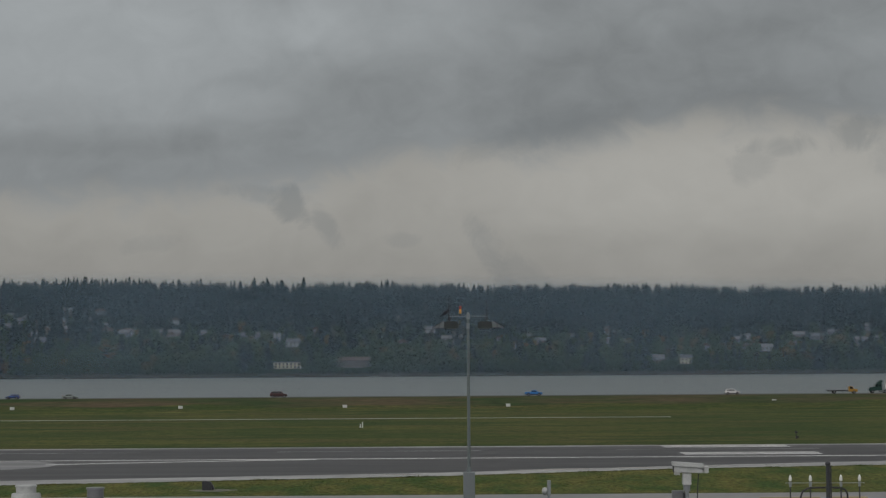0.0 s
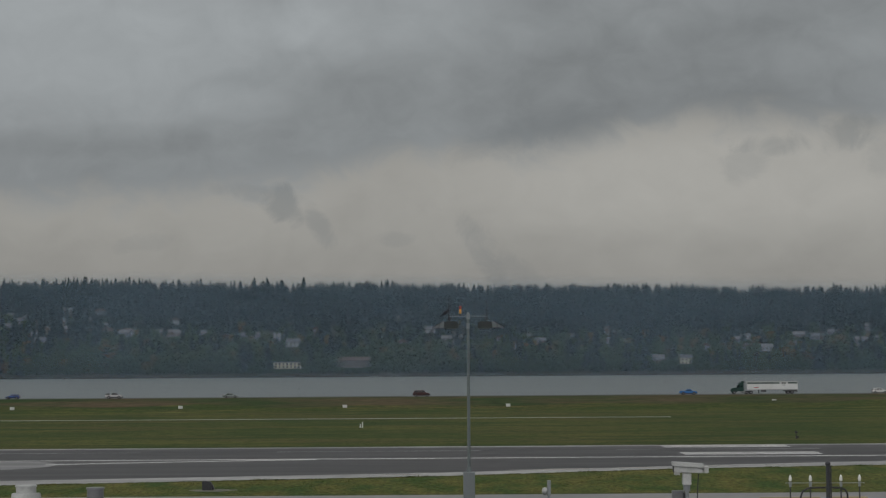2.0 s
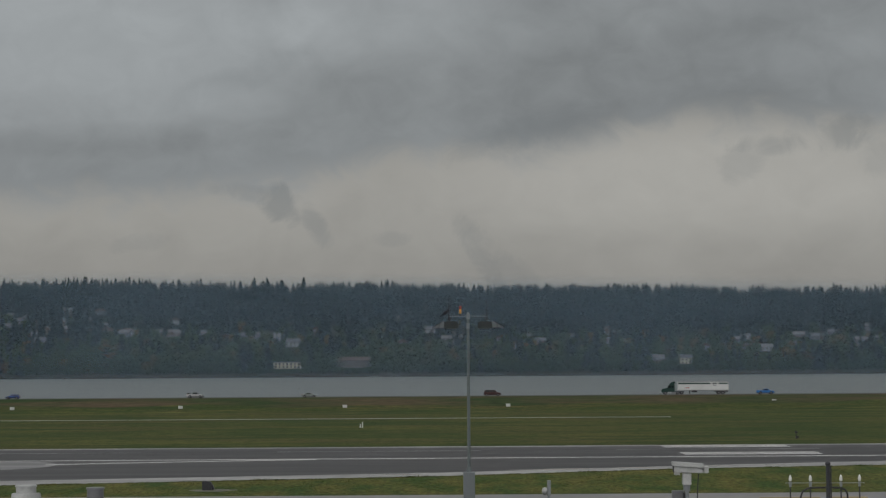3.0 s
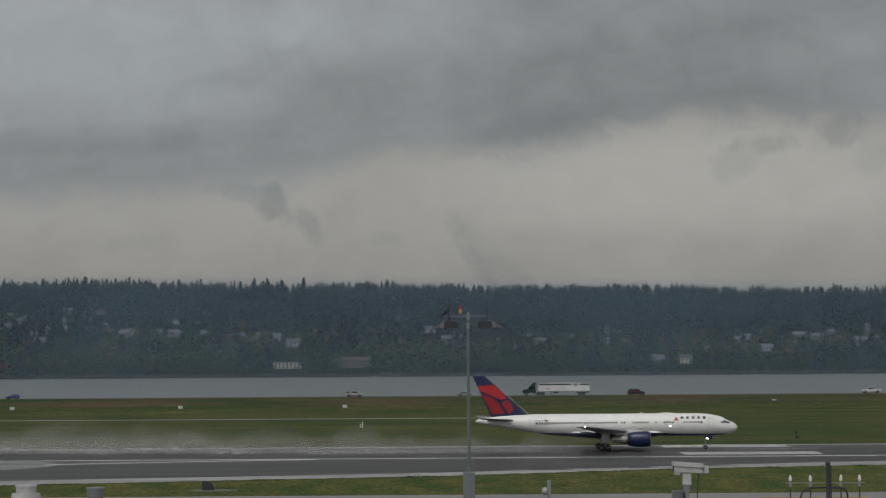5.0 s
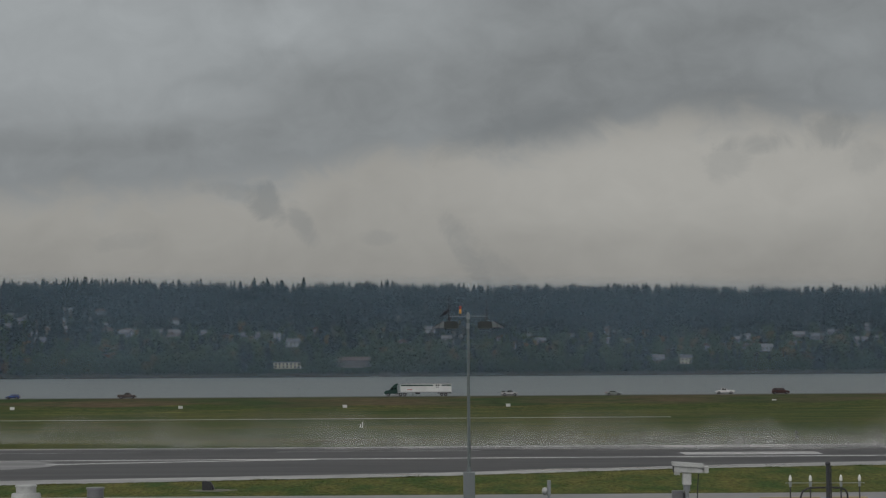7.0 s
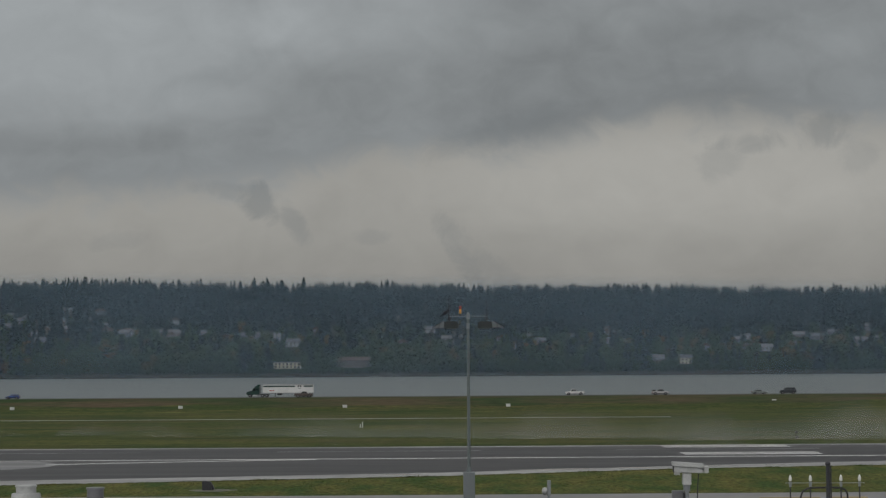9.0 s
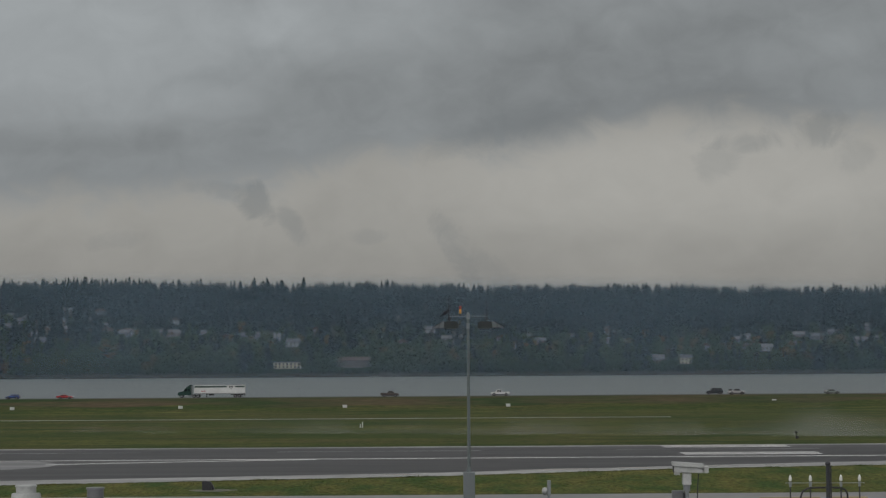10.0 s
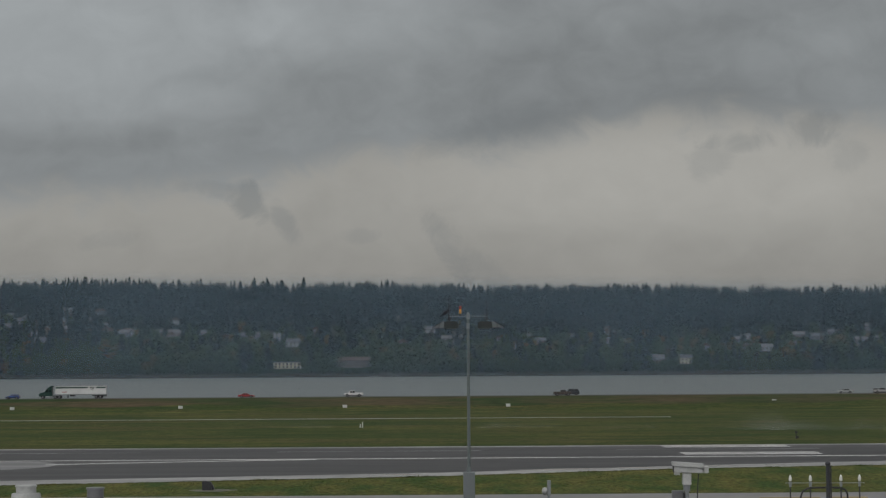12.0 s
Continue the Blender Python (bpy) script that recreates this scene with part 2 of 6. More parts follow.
# rough dead grass on the upper slope of the levee, with a ragged lower edge
ROUGH_SLOPE = mat("rough_levee_grass", (0.026, 0.048, 0.016), 0.9, var=0.4, scale=0.05, second=(0.078, 0.060, 0.036), spread=(0.5, 1.6, 1), spec=0.1)
bm = bmesh.new()
rows_ = []
for i in range(-50, 51):
    x = i * 4.0
    low = 673 + 9 * noise.noise((x / 30, 5.0, 2.0)) + 3 * noise.noise((x / 7, 9.0, 2.0)) + 0.03 * abs(x)
    low = min(max(low, 664.5), 689.5)
    rows_.append([bm.verts.new((x, y, profile_z(y) + 0.035)) for y in (low, 690, 698, 699.8)])
for ra, rb in zip(rows_, rows_[1:]):
    for j in range(3):
        bm.faces.new((ra[j], rb[j], rb[j + 1], ra[j + 1]))
tagged(part("levee_slope", bm, ROUGH_SLOPE), "rough brownish grass on the upper levee slope", "grass", kind="structure")
SKY_EDGE = [(0, 0.355), (0.175, 0.363), (0.319, 0.386), (0.40, 0.414), (0.53, 0.46), (0.57, 0.445), (0.63, 0.445), (0.74, 0.506), (0.83, 0.51), (1, 0.508)]

# ---- sky backdrop: far cloud sheets ----
def cloud_material(name):
    m = bpy.data.materials.new(name)
    m.use_nodes = True
    m.node_tree.nodes.clear()
    return m, m.node_tree.nodes, m.node_tree.links


class Nodes:
    """Short ways to chain math nodes."""
    def __init__(self, m):
        self.n, self.l = m.node_tree.nodes, m.node_tree.links

    def put(self, sock, v):
        if isinstance(v, (int, float)):
            sock.default_value = v
        else:
            self.l.new(v, sock)

    def math(self, op, a, b=0.0, c=0.0, clamp=False):
        d = self.n.new("ShaderNodeMath")
        d.operation, d.use_clamp = op, clamp
        for s, v in zip(d.inputs, (a, b, c)):
            self.put(s, v)
        return d.outputs[0]

    def step(self, v, lo, hi, a=0.0, b=1.0):
        d = self.n.new("ShaderNodeMapRange")
        d.interpolation_type = "SMOOTHSTEP"
        for s, w in zip(list(d.inputs)[:5], (v, lo, hi, a, b)):
            self.put(s, w)
        return d.outputs[0]

    def noise(self, vec, scale, detail=6, rough=0.55, dist=0.0):
        d = self.n.new("ShaderNodeTexNoise")
        self.l.new(vec, d.inputs["Vector"])
        for k, v in (("Scale", scale), ("Detail", detail), ("Roughness", rough), ("Distortion", dist)):
            d.inputs[k].default_value = v
        return d.outputs["Fac"]

    def curve(self, v, pts):
        d = self.n.new("ShaderNodeFloatCurve")
        c = d.mapping.curves[0]
        c.points[0].location, c.points[1].location = pts[0], pts[-1]
        for p in pts[1:-1]:
            c.points.new(*p)
        d.mapping.update()
        self.l.new(v, d.inputs["Value"])
        return d.outputs[0]

    def blob(self, x, z, cx, cz, rx, rz, warp=None):
        dx = self.math("DIVIDE", self.math("SUBTRACT", x, cx), rx)
        dz = self.math("DIVIDE", self.math("SUBTRACT", z, cz), rz)
        d = self.math("ADD", self.math("MULTIPLY", dx, dx), self.math("MULTIPLY", dz, dz))
        if warp is not None:
            d = self.math("ADD", d, warp)
        return self.step(d, 1.3, 0.0)


# sheet space: x and z in kilometres of the backdrop's plane, at 4.7 km
def sky_sheet(name, y, label):
    bm2 = bmesh.new()
    bm2.faces.new([bm2.verts.new(p) for p in ((-3200, 0, -160), (3200, 0, -160), (3200, 0, 2600), (-3200, 0, 2600))])
    return tagged(part(name, bm2, SKY, at=pose(0, y, 0)), label, "sky", kind="structure")


SKY, _, _ = cloud_material("cloudy_sky")
N = Nodes(SKY)
co = N.n.new("ShaderNodeTexCoord").outputs["Object"]
sep = N.n.new("ShaderNodeSeparateXYZ")
N.l.new(co, sep.inputs[0])
X = N.math("MULTIPLY", sep.outputs["X"], 0.001)
Z = N.math("MULTIPLY", sep.outputs["Z"], 0.001)
kmp = N.n.new("ShaderNodeMapping")
kmp.inputs["Scale"].default_value, kmp.inputs["Rotation"].default_value = (0.0010, 0.001, 0.0014), (0, radians(16), 0)
N.l.new(co, kmp.inputs[0])
km = kmp.outputs[0]
n1 = N.math("SUBTRACT", N.noise(km, 3.0, 5, 0.5, 0.3), 0.5)
n2 = N.math("SUBTRACT", N.noise(km, 8.5, 7, 0.58, 0.5), 0.5)
# lower edge of the dark cloud deck
u = N.math("DIVIDE", N.math("ADD", X, 1.0), 2.0, clamp=True)
edge = N.curve(u, SKY_EDGE)
e = N.math("ADD", N.math("SUBTRACT", Z, edge), 0.034)
e = N.math("ADD", e, N.math("ADD", N.math("MULTIPLY", n1, 0.10), N.math("MULTIPLY", n2, 0.13)))
deck = N.step(e, -0.030, 0.062)
# the deck thins out upwards on one side
thin = N.blob(X, Z, -0.80, 0.74, 0.62, 0.30, N.math("MULTIPLY", n1, 2.0))
thin2 = N.blob(X, Z, -0.41, 0.54, 0.13, 0.045, N.math("MULTIPLY", n2, 3.0))
dark = N.blob(X, Z, 0.45, 0.57, 0.65, 0.16, N.math("MULTIPLY", n1, 2.5))
thin3 = N.blob(X, Z, -0.12, 0.72, 0.32, 0.12, N.math("MULTIPLY", n1, 2.0))
dark2 = N.blob(X, Z, -0.72, 0.462, 0.5, 0.04, N.math("MULTIPLY", n1, 2.0))
warm = N.step(Z, 0.05, 0.38)
low = N.math("ADD", 0.245, N.math("MULTIPLY", warm, 0.075))
low = N.math("ADD", low, N.math("MULTIPLY", N.blob(X, Z, 0.62, 0.36, 0.62, 0.13, N.math("MULTIPLY", n1, 2.0)), 0.045))
low = N.math("ADD", low, N.math("ADD", N.math("MULTIPLY", n1, 0.07), N.math("MULTIPLY", n2, 0.055)))
top = N.math("ADD", 0.243, N.math("MULTIPLY", thin, 0.10))
top = N.math("ADD", top, N.math("ADD", N.math("MULTIPLY", thin2, 0.035), N.math("MULTIPLY", thin3, 0.065)))
top = N.math("SUBTRACT", top, N.math("MULTIPLY", dark, 0.02))
top = N.math("SUBTRACT", top, N.math("MULTIPLY", dark2, 0.024))
top = N.math("ADD", top, N.math("ADD", N.math("MULTIPLY", n1, 0.11), N.math("MULTIPLY", n2, 0.085)))
val = N.n.new("ShaderNodeMix")
N.put(val.inputs["Factor"], deck), N.put(val.inputs["A"], low), N.put(val.inputs["B"], top)
tint = N.n.new("ShaderNodeMix")
tint.data_type = "RGBA"
tint.inputs["A"].default_value, tint.inputs["B"].default_value = (1.014, 1.0, 0.937, 1), (0.935, 1.0, 1.032, 1)
N.l.new(deck, tint.inputs["Factor"])
em, out = N.n.new("ShaderNodeEmission"), N.n.new("ShaderNodeOutputMaterial")
N.l.new(tint.outputs["Result"], em.inputs["Color"]), N.l.new(val.outputs[0], em.inputs["Strength"]), N.l.new(em.outputs[0], out.inputs["Surface"])
cloud_deck = sky_sheet("backdrop", 4700, "overcast sky with a dark cloud deck over a paler band")


# small dark cloud shreds below the deck, on a sheet of their own that drifts a little faster
SHRED = bpy.data.materials.new("cloud_shreds")
SHRED.use_nodes = True
SHRED.node_tree.nodes.clear()
N = Nodes(SHRED)
co = N.n.new("ShaderNodeTexCoord").outputs["Object"]
sep = N.n.new("ShaderNodeSeparateXYZ")
N.l.new(co, sep.inputs[0])
X = N.math("MULTIPLY", sep.outputs["X"], 0.001)
Z = N.math("MULTIPLY", sep.outputs["Z"], 0.001)
kmp = N.n.new("ShaderNodeMapping")
kmp.inputs["Scale"].default_value = (0.001, 0.001, 0.001)
N.l.new(co, kmp.inputs[0])
rag = N.math("MULTIPLY", N.math("SUBTRACT", N.noise(kmp.outputs[0], 12.0, 5, 0.62, 0.6), 0.5), 3.4)
total = None
# centre x, z, half length, half height, slope in degrees, density: kilometres in the sheet's plane
for cx, cz, rx, rz, turn, k in ((-0.318, 0.316, 0.042, 0.022, -40, 0.55), (-0.245, 0.278, 0.040, 0.015, -60, 0.36), (-0.36, 0.338, 0.07, 0.012, -8, 0.26), (0.705, 0.437, 0.070, 0.016, 4, 0.40), (0.85, 0.456, 0.055, 0.022, 14, 0.48),
                                (0.645, 0.40, 0.04, 0.024, 30, 0.22), (0.095, 0.222, 0.060, 0.020, -55, 0.36), (0.150, 0.188, 0.065, 0.018, -30, 0.22), (-0.09, 0.245, 0.03, 0.010, 0, 0.18), (-0.60, 0.24, 0.05, 0.012, 5, 0.14),
                                (0.93, 0.41, 0.03, 0.025, 40, 0.20), (0.20, 0.465, 0.12, 0.024, 15, 0.25), (-0.40, 0.58, 0.12, 0.02, 20, 0.14)):
    ca, sa = math.cos(radians(turn)), math.sin(radians(turn))
    ox, oz = N.math("SUBTRACT", X, cx), N.math("SUBTRACT", Z, cz)
    along = N.math("ADD", N.math("MULTIPLY", ox, ca), N.math("MULTIPLY", oz, sa))
    across = N.math("SUBTRACT", N.math("MULTIPLY", oz, ca), N.math("MULTIPLY", ox, sa))
    s = N.math("MULTIPLY", N.blob(along, across, 0.0, 0.0, rx * 1.45, rz * 1.7, rag), k * 0.85)
    total = s if total is None else N.math("MAXIMUM", total, s)
em, clear, mix, out = N.n.new("ShaderNodeEmission"), N.n.new("ShaderNodeBsdfTransparent"), N.n.new("ShaderNodeMixShader"), N.n.new("ShaderNodeOutputMaterial")
em.inputs["Color"].default_value, em.inputs["Strength"].default_value = (0.90, 1.0, 1.05, 1), 0.175
N.l.new(total, mix.inputs[0]), N.l.new(clear.outputs[0], mix.inputs[1]), N.l.new(em.outputs[0], mix.inputs[2]), N.l.new(mix.outputs[0], out.inputs["Surface"])
SKY = SHRED
cloud_shreds = sky_sheet("backdrop_shreds", 4600, "dark ragged cloud shreds below the cloud deck")


# distance haze imitated by added blue-grey see-through sheets in front of the far hill
def haze(y, density):
    m = bpy.data.materials.new("haze_tint")
    m.use_nodes = True
    H = Nodes(m)
    bs = H.n["Principled BSDF"]
    # the blue-grey base stands in for light scattered by distant air
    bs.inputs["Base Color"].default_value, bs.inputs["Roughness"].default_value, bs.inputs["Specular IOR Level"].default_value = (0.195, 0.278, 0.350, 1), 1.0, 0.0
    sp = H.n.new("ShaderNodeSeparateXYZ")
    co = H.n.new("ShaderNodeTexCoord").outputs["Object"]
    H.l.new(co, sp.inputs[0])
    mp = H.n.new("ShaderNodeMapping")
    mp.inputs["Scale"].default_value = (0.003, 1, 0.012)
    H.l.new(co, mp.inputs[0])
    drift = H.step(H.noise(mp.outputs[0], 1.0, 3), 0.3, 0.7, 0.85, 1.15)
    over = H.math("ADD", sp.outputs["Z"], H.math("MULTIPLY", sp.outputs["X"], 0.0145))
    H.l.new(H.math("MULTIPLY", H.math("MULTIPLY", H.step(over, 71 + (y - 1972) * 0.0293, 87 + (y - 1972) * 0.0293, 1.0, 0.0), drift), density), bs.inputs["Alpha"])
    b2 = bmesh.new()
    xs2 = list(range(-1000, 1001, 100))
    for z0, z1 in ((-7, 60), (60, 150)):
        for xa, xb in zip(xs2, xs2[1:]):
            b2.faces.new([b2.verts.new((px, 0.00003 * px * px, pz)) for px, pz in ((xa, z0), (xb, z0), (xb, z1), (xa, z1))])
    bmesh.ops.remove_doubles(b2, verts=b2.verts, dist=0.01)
    tagged(part("haze", smooth(b2), m, at=pose(0, y, 0)), "see-through blue-grey sheet standing in for distance haze", "haze", kind="stuff")


# one haze sheet over the river, a fainter one across the hillside
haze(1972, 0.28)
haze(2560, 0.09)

# ---- far woods on the hill across the river ----
rng = np.random.default_rng(7)


def conifer_mesh(branches, seed):
    """A spire of many drooping branch sprays round a thin core, one unit high, as arrays of vertices and triangles."""
    r = np.random.default_rng(seed)
    vs, fs = [], []
    core = [(0.05 * math.cos(a), 0.05 * math.sin(a), 0.08) for a in (0, 1.57, 3.14, 4.71)] + [(0, 0, 1.0)]
    vs += core
    fs += [(0, 1, 4), (1, 2, 4), (2, 3, 4), (3, 0, 4)]
    lean = r.normal() * 0.05
    for i in range(branches):
        h = 0.08 + 0.90 * (i + r.random()) / branches
        reach = (0.20 * (1 - h) ** 0.75 + 0.016) * r.uniform(0.65, 1.3)
        a = r.random() * 6.283
        c, s = math.cos(a), math.sin(a)
        wide = reach * r.uniform(0.45, 0.75) + 0.006
        drop = reach * r.uniform(0.1, 0.55)
        k = len(vs)
        vs += [(0, 0, min(1.0, h + reach * 0.5)), (c * reach * 0.7 - s * wide, s * reach * 0.7 + c * wide, h - drop * 0.5), (c * reach + lean * reach, s * reach, h - drop), (c * reach * 0.7 + s * wide, s * reach * 0.7 - c * wide, h - drop * 0.5)]
        fs += [(k, k + 1, k + 2), (k, k + 2, k + 3)]
    return np.array(vs), np.array(fs)


def crown_mesh(leaves, seed):
    """A broad crown of many small leaf sprays gathered in clumps with gaps, one unit high."""
    r = np.random.default_rng(seed)
    vs, fs = [], []
    clumps = []
    for c in range(11):
        a, h = r.random() * 6.283, r.random()
        d = 0.30 * math.sin(math.pi * (0.15 + 0.75 * h)) * math.sqrt(r.random())
        clumps.append((d * math.cos(a), d * math.sin(a), 0.20 + 0.64 * h, 0.11 + 0.09 * r.random()))
    for i in range(leaves):
        cx, cy, cz, s = clumps[i % len(clumps)]
        p = r.normal(size=3)
        p = p / np.linalg.norm(p)
        centre = np.array((cx, cy, cz)) + p * s * r.uniform(0.6, 1.1) * (1, 1, 0.8)
        u = np.cross(p, r.normal(size=3))
        u = u / (np.linalg.norm(u) + 1e-6)
        w = np.cross(p, u)
        q = r.uniform(0.026, 0.052) * math.sqrt(200 / leaves)
        k = len(vs)
        for du, dw in ((-1, -0.6), (1, -0.7), (0.8, 0.8), (-0.9, 0.7)):
            vs.append(tuple(centre + (u * du + w * dw) * q + p * r.normal() * 0.012))
        fs += [(k, k + 1, k + 2), (k, k + 2, k + 3)]
    return np.array(vs), np.array(fs)


def stuff_mesh(name, templates, places, material, label):
    """Many plants in one mesh; places: x, y, z, height, width factor, turn, template."""
    vs, fs, ns, k = [], [], [], 0
    for x, y, z, h, w, a, t in places:
        v, f = templates[int(t)]
        c, s = math.cos(a), math.sin(a)
        p = np.empty_like(v)
        p[:, 0], p[:, 1], p[:, 2] = (v[:, 0] * c - v[:, 1] * s) * h * w + x, (v[:, 0] * s + v[:, 1] * c) * h * w + y, v[:, 2] * h + z
        # leaves take the light like the rounded crown they belong to
        q = p - (x, y, z + 0.45 * h)
        q[:, :2] *= 1.6 / w
        q /= np.linalg.norm(q, axis=1, keepdims=True) + 1e-6
        q[:, 2] += 0.35
        vs.append(p), fs.append(f + k), ns.append(q / np.linalg.norm(q, axis=1, keepdims=True))
        k += len(v)
    vs, fs, ns = np.concatenate(vs), np.concatenate(fs), np.concatenate(ns)
    me = bpy.data.meshes.new(name)
    me.from_pydata(vs.tolist(), [], fs.tolist())
    me.polygons.foreach_set("use_smooth", np.ones(len(fs), dtype=bool))
    me.normals_split_custom_set_from_vertices(ns.tolist())
    me.materials.append(material)
    return tagged(new(name, me), label, "woods", kind="stuff")


CONIFERS = [conifer_mesh(46, 11 + i) for i in range(5)]
CROWNS = [crown_mesh(200, 31 + i) for i in range(5)] + [crown_mesh(44, 41 + i) for i in range(3)]

def room_for_tree(x, y, z, h, only_wide=False):
    """The height that a tree may have here without hiding a house behind it; 0 where a house stands."""
    for hx, hy, w in HOUSES_AT:
        if only_wide and w < 13.2:
            continue
        if hy - 330 < y < hy + 12 and abs(x * hy / y - hx) < w * 0.5 + 0.08 * h:
            if y > hy - 14:
                return 0.0
            sight = (ground_z(hx, hy) + (0.2 if w > 13.2 else 2.3) - EYE) / hy * y + EYE
            h = min(h, sight - z)
    return h


HOUSES_AT = []

# ---- houses on the far bank: x, y, width, wall height, kind of wall ----
HOUSE_ROWS = [
    (-145, 2044, 28.0, 5.2, 0), (-83, 2052, 30.2, 6.2, 3), (201, 2088, 10.6, 3.7, 1), (224, 2072, 13.7, 4.7, 0), (-352, 2480, 18.9, 3.8, 1), (-444, 2416, 7.0, 3.0, 1),
    (-418, 2660, 9.5, 4.1, 2), (-318, 2640, 9.4, 5.4, 1), (-297, 2464, 15.0, 3.8, 4), (-267, 2480, 7.0, 3.1, 1), (-376, 2492, 12.6, 3.8, 2), (-518, 2668, 12.2, 4.1, 2),
    (-491, 2512, 7.7, 3.2, 2), (-411, 2420, 7.0, 3.1, 1), (-298, 2172, 7.0, 3.0, 2), (-475, 2816, 11.4, 3.6, 2), (-431, 2800, 14.2, 3.6, 5), (-176, 2368, 7.0, 4.8, 1),
    (-156, 2300, 15.2, 5.3, 1), (-144, 2524, 10.2, 3.8, 2), (-56, 2664, 8.1, 4.1, 4), (-15, 2512, 10.2, 5.1, 1), (-14, 2300, 7.0, 5.8, 1), (3, 2352, 10.7, 6.0, 1),
    (11, 2124, 7.0, 3.0, 1), (58, 2392, 7.0, 3.6, 1), (76, 2268, 7.5, 3.5, 1), (95, 2452, 7.0, 3.0, 4), (145, 2364, 8.4, 3.6, 1), (140, 2448, 12.4, 3.0, 2),
    (176, 2360, 8.4, 3.0, 1), (190, 2580, 9.2, 4.6, 2), (230, 2488, 7.0, 3.8, 1), (266, 2620, 9.3, 3.3, 5), (287, 2556, 7.0, 3.0, 1), (330, 2576, 10.5, 5.2, 2),
    (323, 2384, 9.7, 4.8, 1), (304, 2236, 7.9, 4.5, 2), (322, 2228, 13.6, 4.0, 1), (339, 2212, 12.4, 3.4, 1), (281, 2248, 7.0, 3.0, 1), (360, 2300, 7.0, 3.0, 2),
    (432, 2484, 7.6, 3.8, 5), (445, 2496, 7.0, 3.2, 2), (407, 2328, 8.3, 3.0, 2), (487, 2552, 9.1, 4.5, 2), (417, 2236, 7.9, 3.4, 4), (-495, 2648, 9.4, 3.4, 2),
    (-219, 2428, 12.3, 3.0, 2), (-235, 2404, 7.3, 3.0, 2), (464, 2376, 7.2, 3.6, 2), (254, 2388, 8.5, 3.0, 2), (-329, 2540, 9.0, 3.2, 4),]
# tall trees that stand out of the ridge: x, height of the tip
RIDGE_TREES = [(-569, 125), (-495, 123), (-465, 126), (-414, 119), (-357, 121), (-288, 120), (-268, 125), (-250, 125), (-198, 125), (-156, 119), (-142, 119), (-79, 121), (-124, 116), (-28, 115), (43, 113), (147, 112), (183, 114), (249, 113), (325, 111), (354, 113), (398, 108), (478, 106), (518, 107), (534, 108), (606, 105), (-612, 125), (-533, 121), (-549, 119), (-320, 119), (-228, 121), (-61, 114), (4, 114), (77, 110), (289, 108), (446, 103), (574, 103)]
WALLS = [mat("cream_render", (0.44, 0.41, 0.30), 0.8, var=0.1), mat("white_boarding", (0.21, 0.22, 0.22), 0.8, var=0.1), mat("grey_boarding", (0.125, 0.13, 0.135), 0.8, var=0.1),
         mat("brown_boarding", (0.12, 0.11, 0.10), 0.8, var=0.1), mat("tan_boarding", (0.15, 0.125, 0.105), 0.8, var=0.1), mat("slate_blue_boarding", (0.10, 0.11, 0.125), 0.8, var=0.1)]
WALL_WORDS = ["cream rendered", "white boarded", "grey boarded", "brown boarded", "tan boarded", "slate-blue boarded"]
ROOFS = [mat("grey_shingle", (0.085, 0.09, 0.095), 0.9, var=0.15), mat("brown_shingle", (0.085, 0.066, 0.056), 0.9, var=0.15), mat("pale_shingle", (0.12, 0.125, 0.13), 0.9, var=0.15)]
ROOF_WORDS = ["grey", "brown", "pale grey"]
HOUSE_GLASS = mat("house_window", (0.04, 0.045, 0.05), 0.15, var=0.1)
TRIM = mat("house_trim", (0.24, 0.245, 0.24), 0.7, var=0.05)


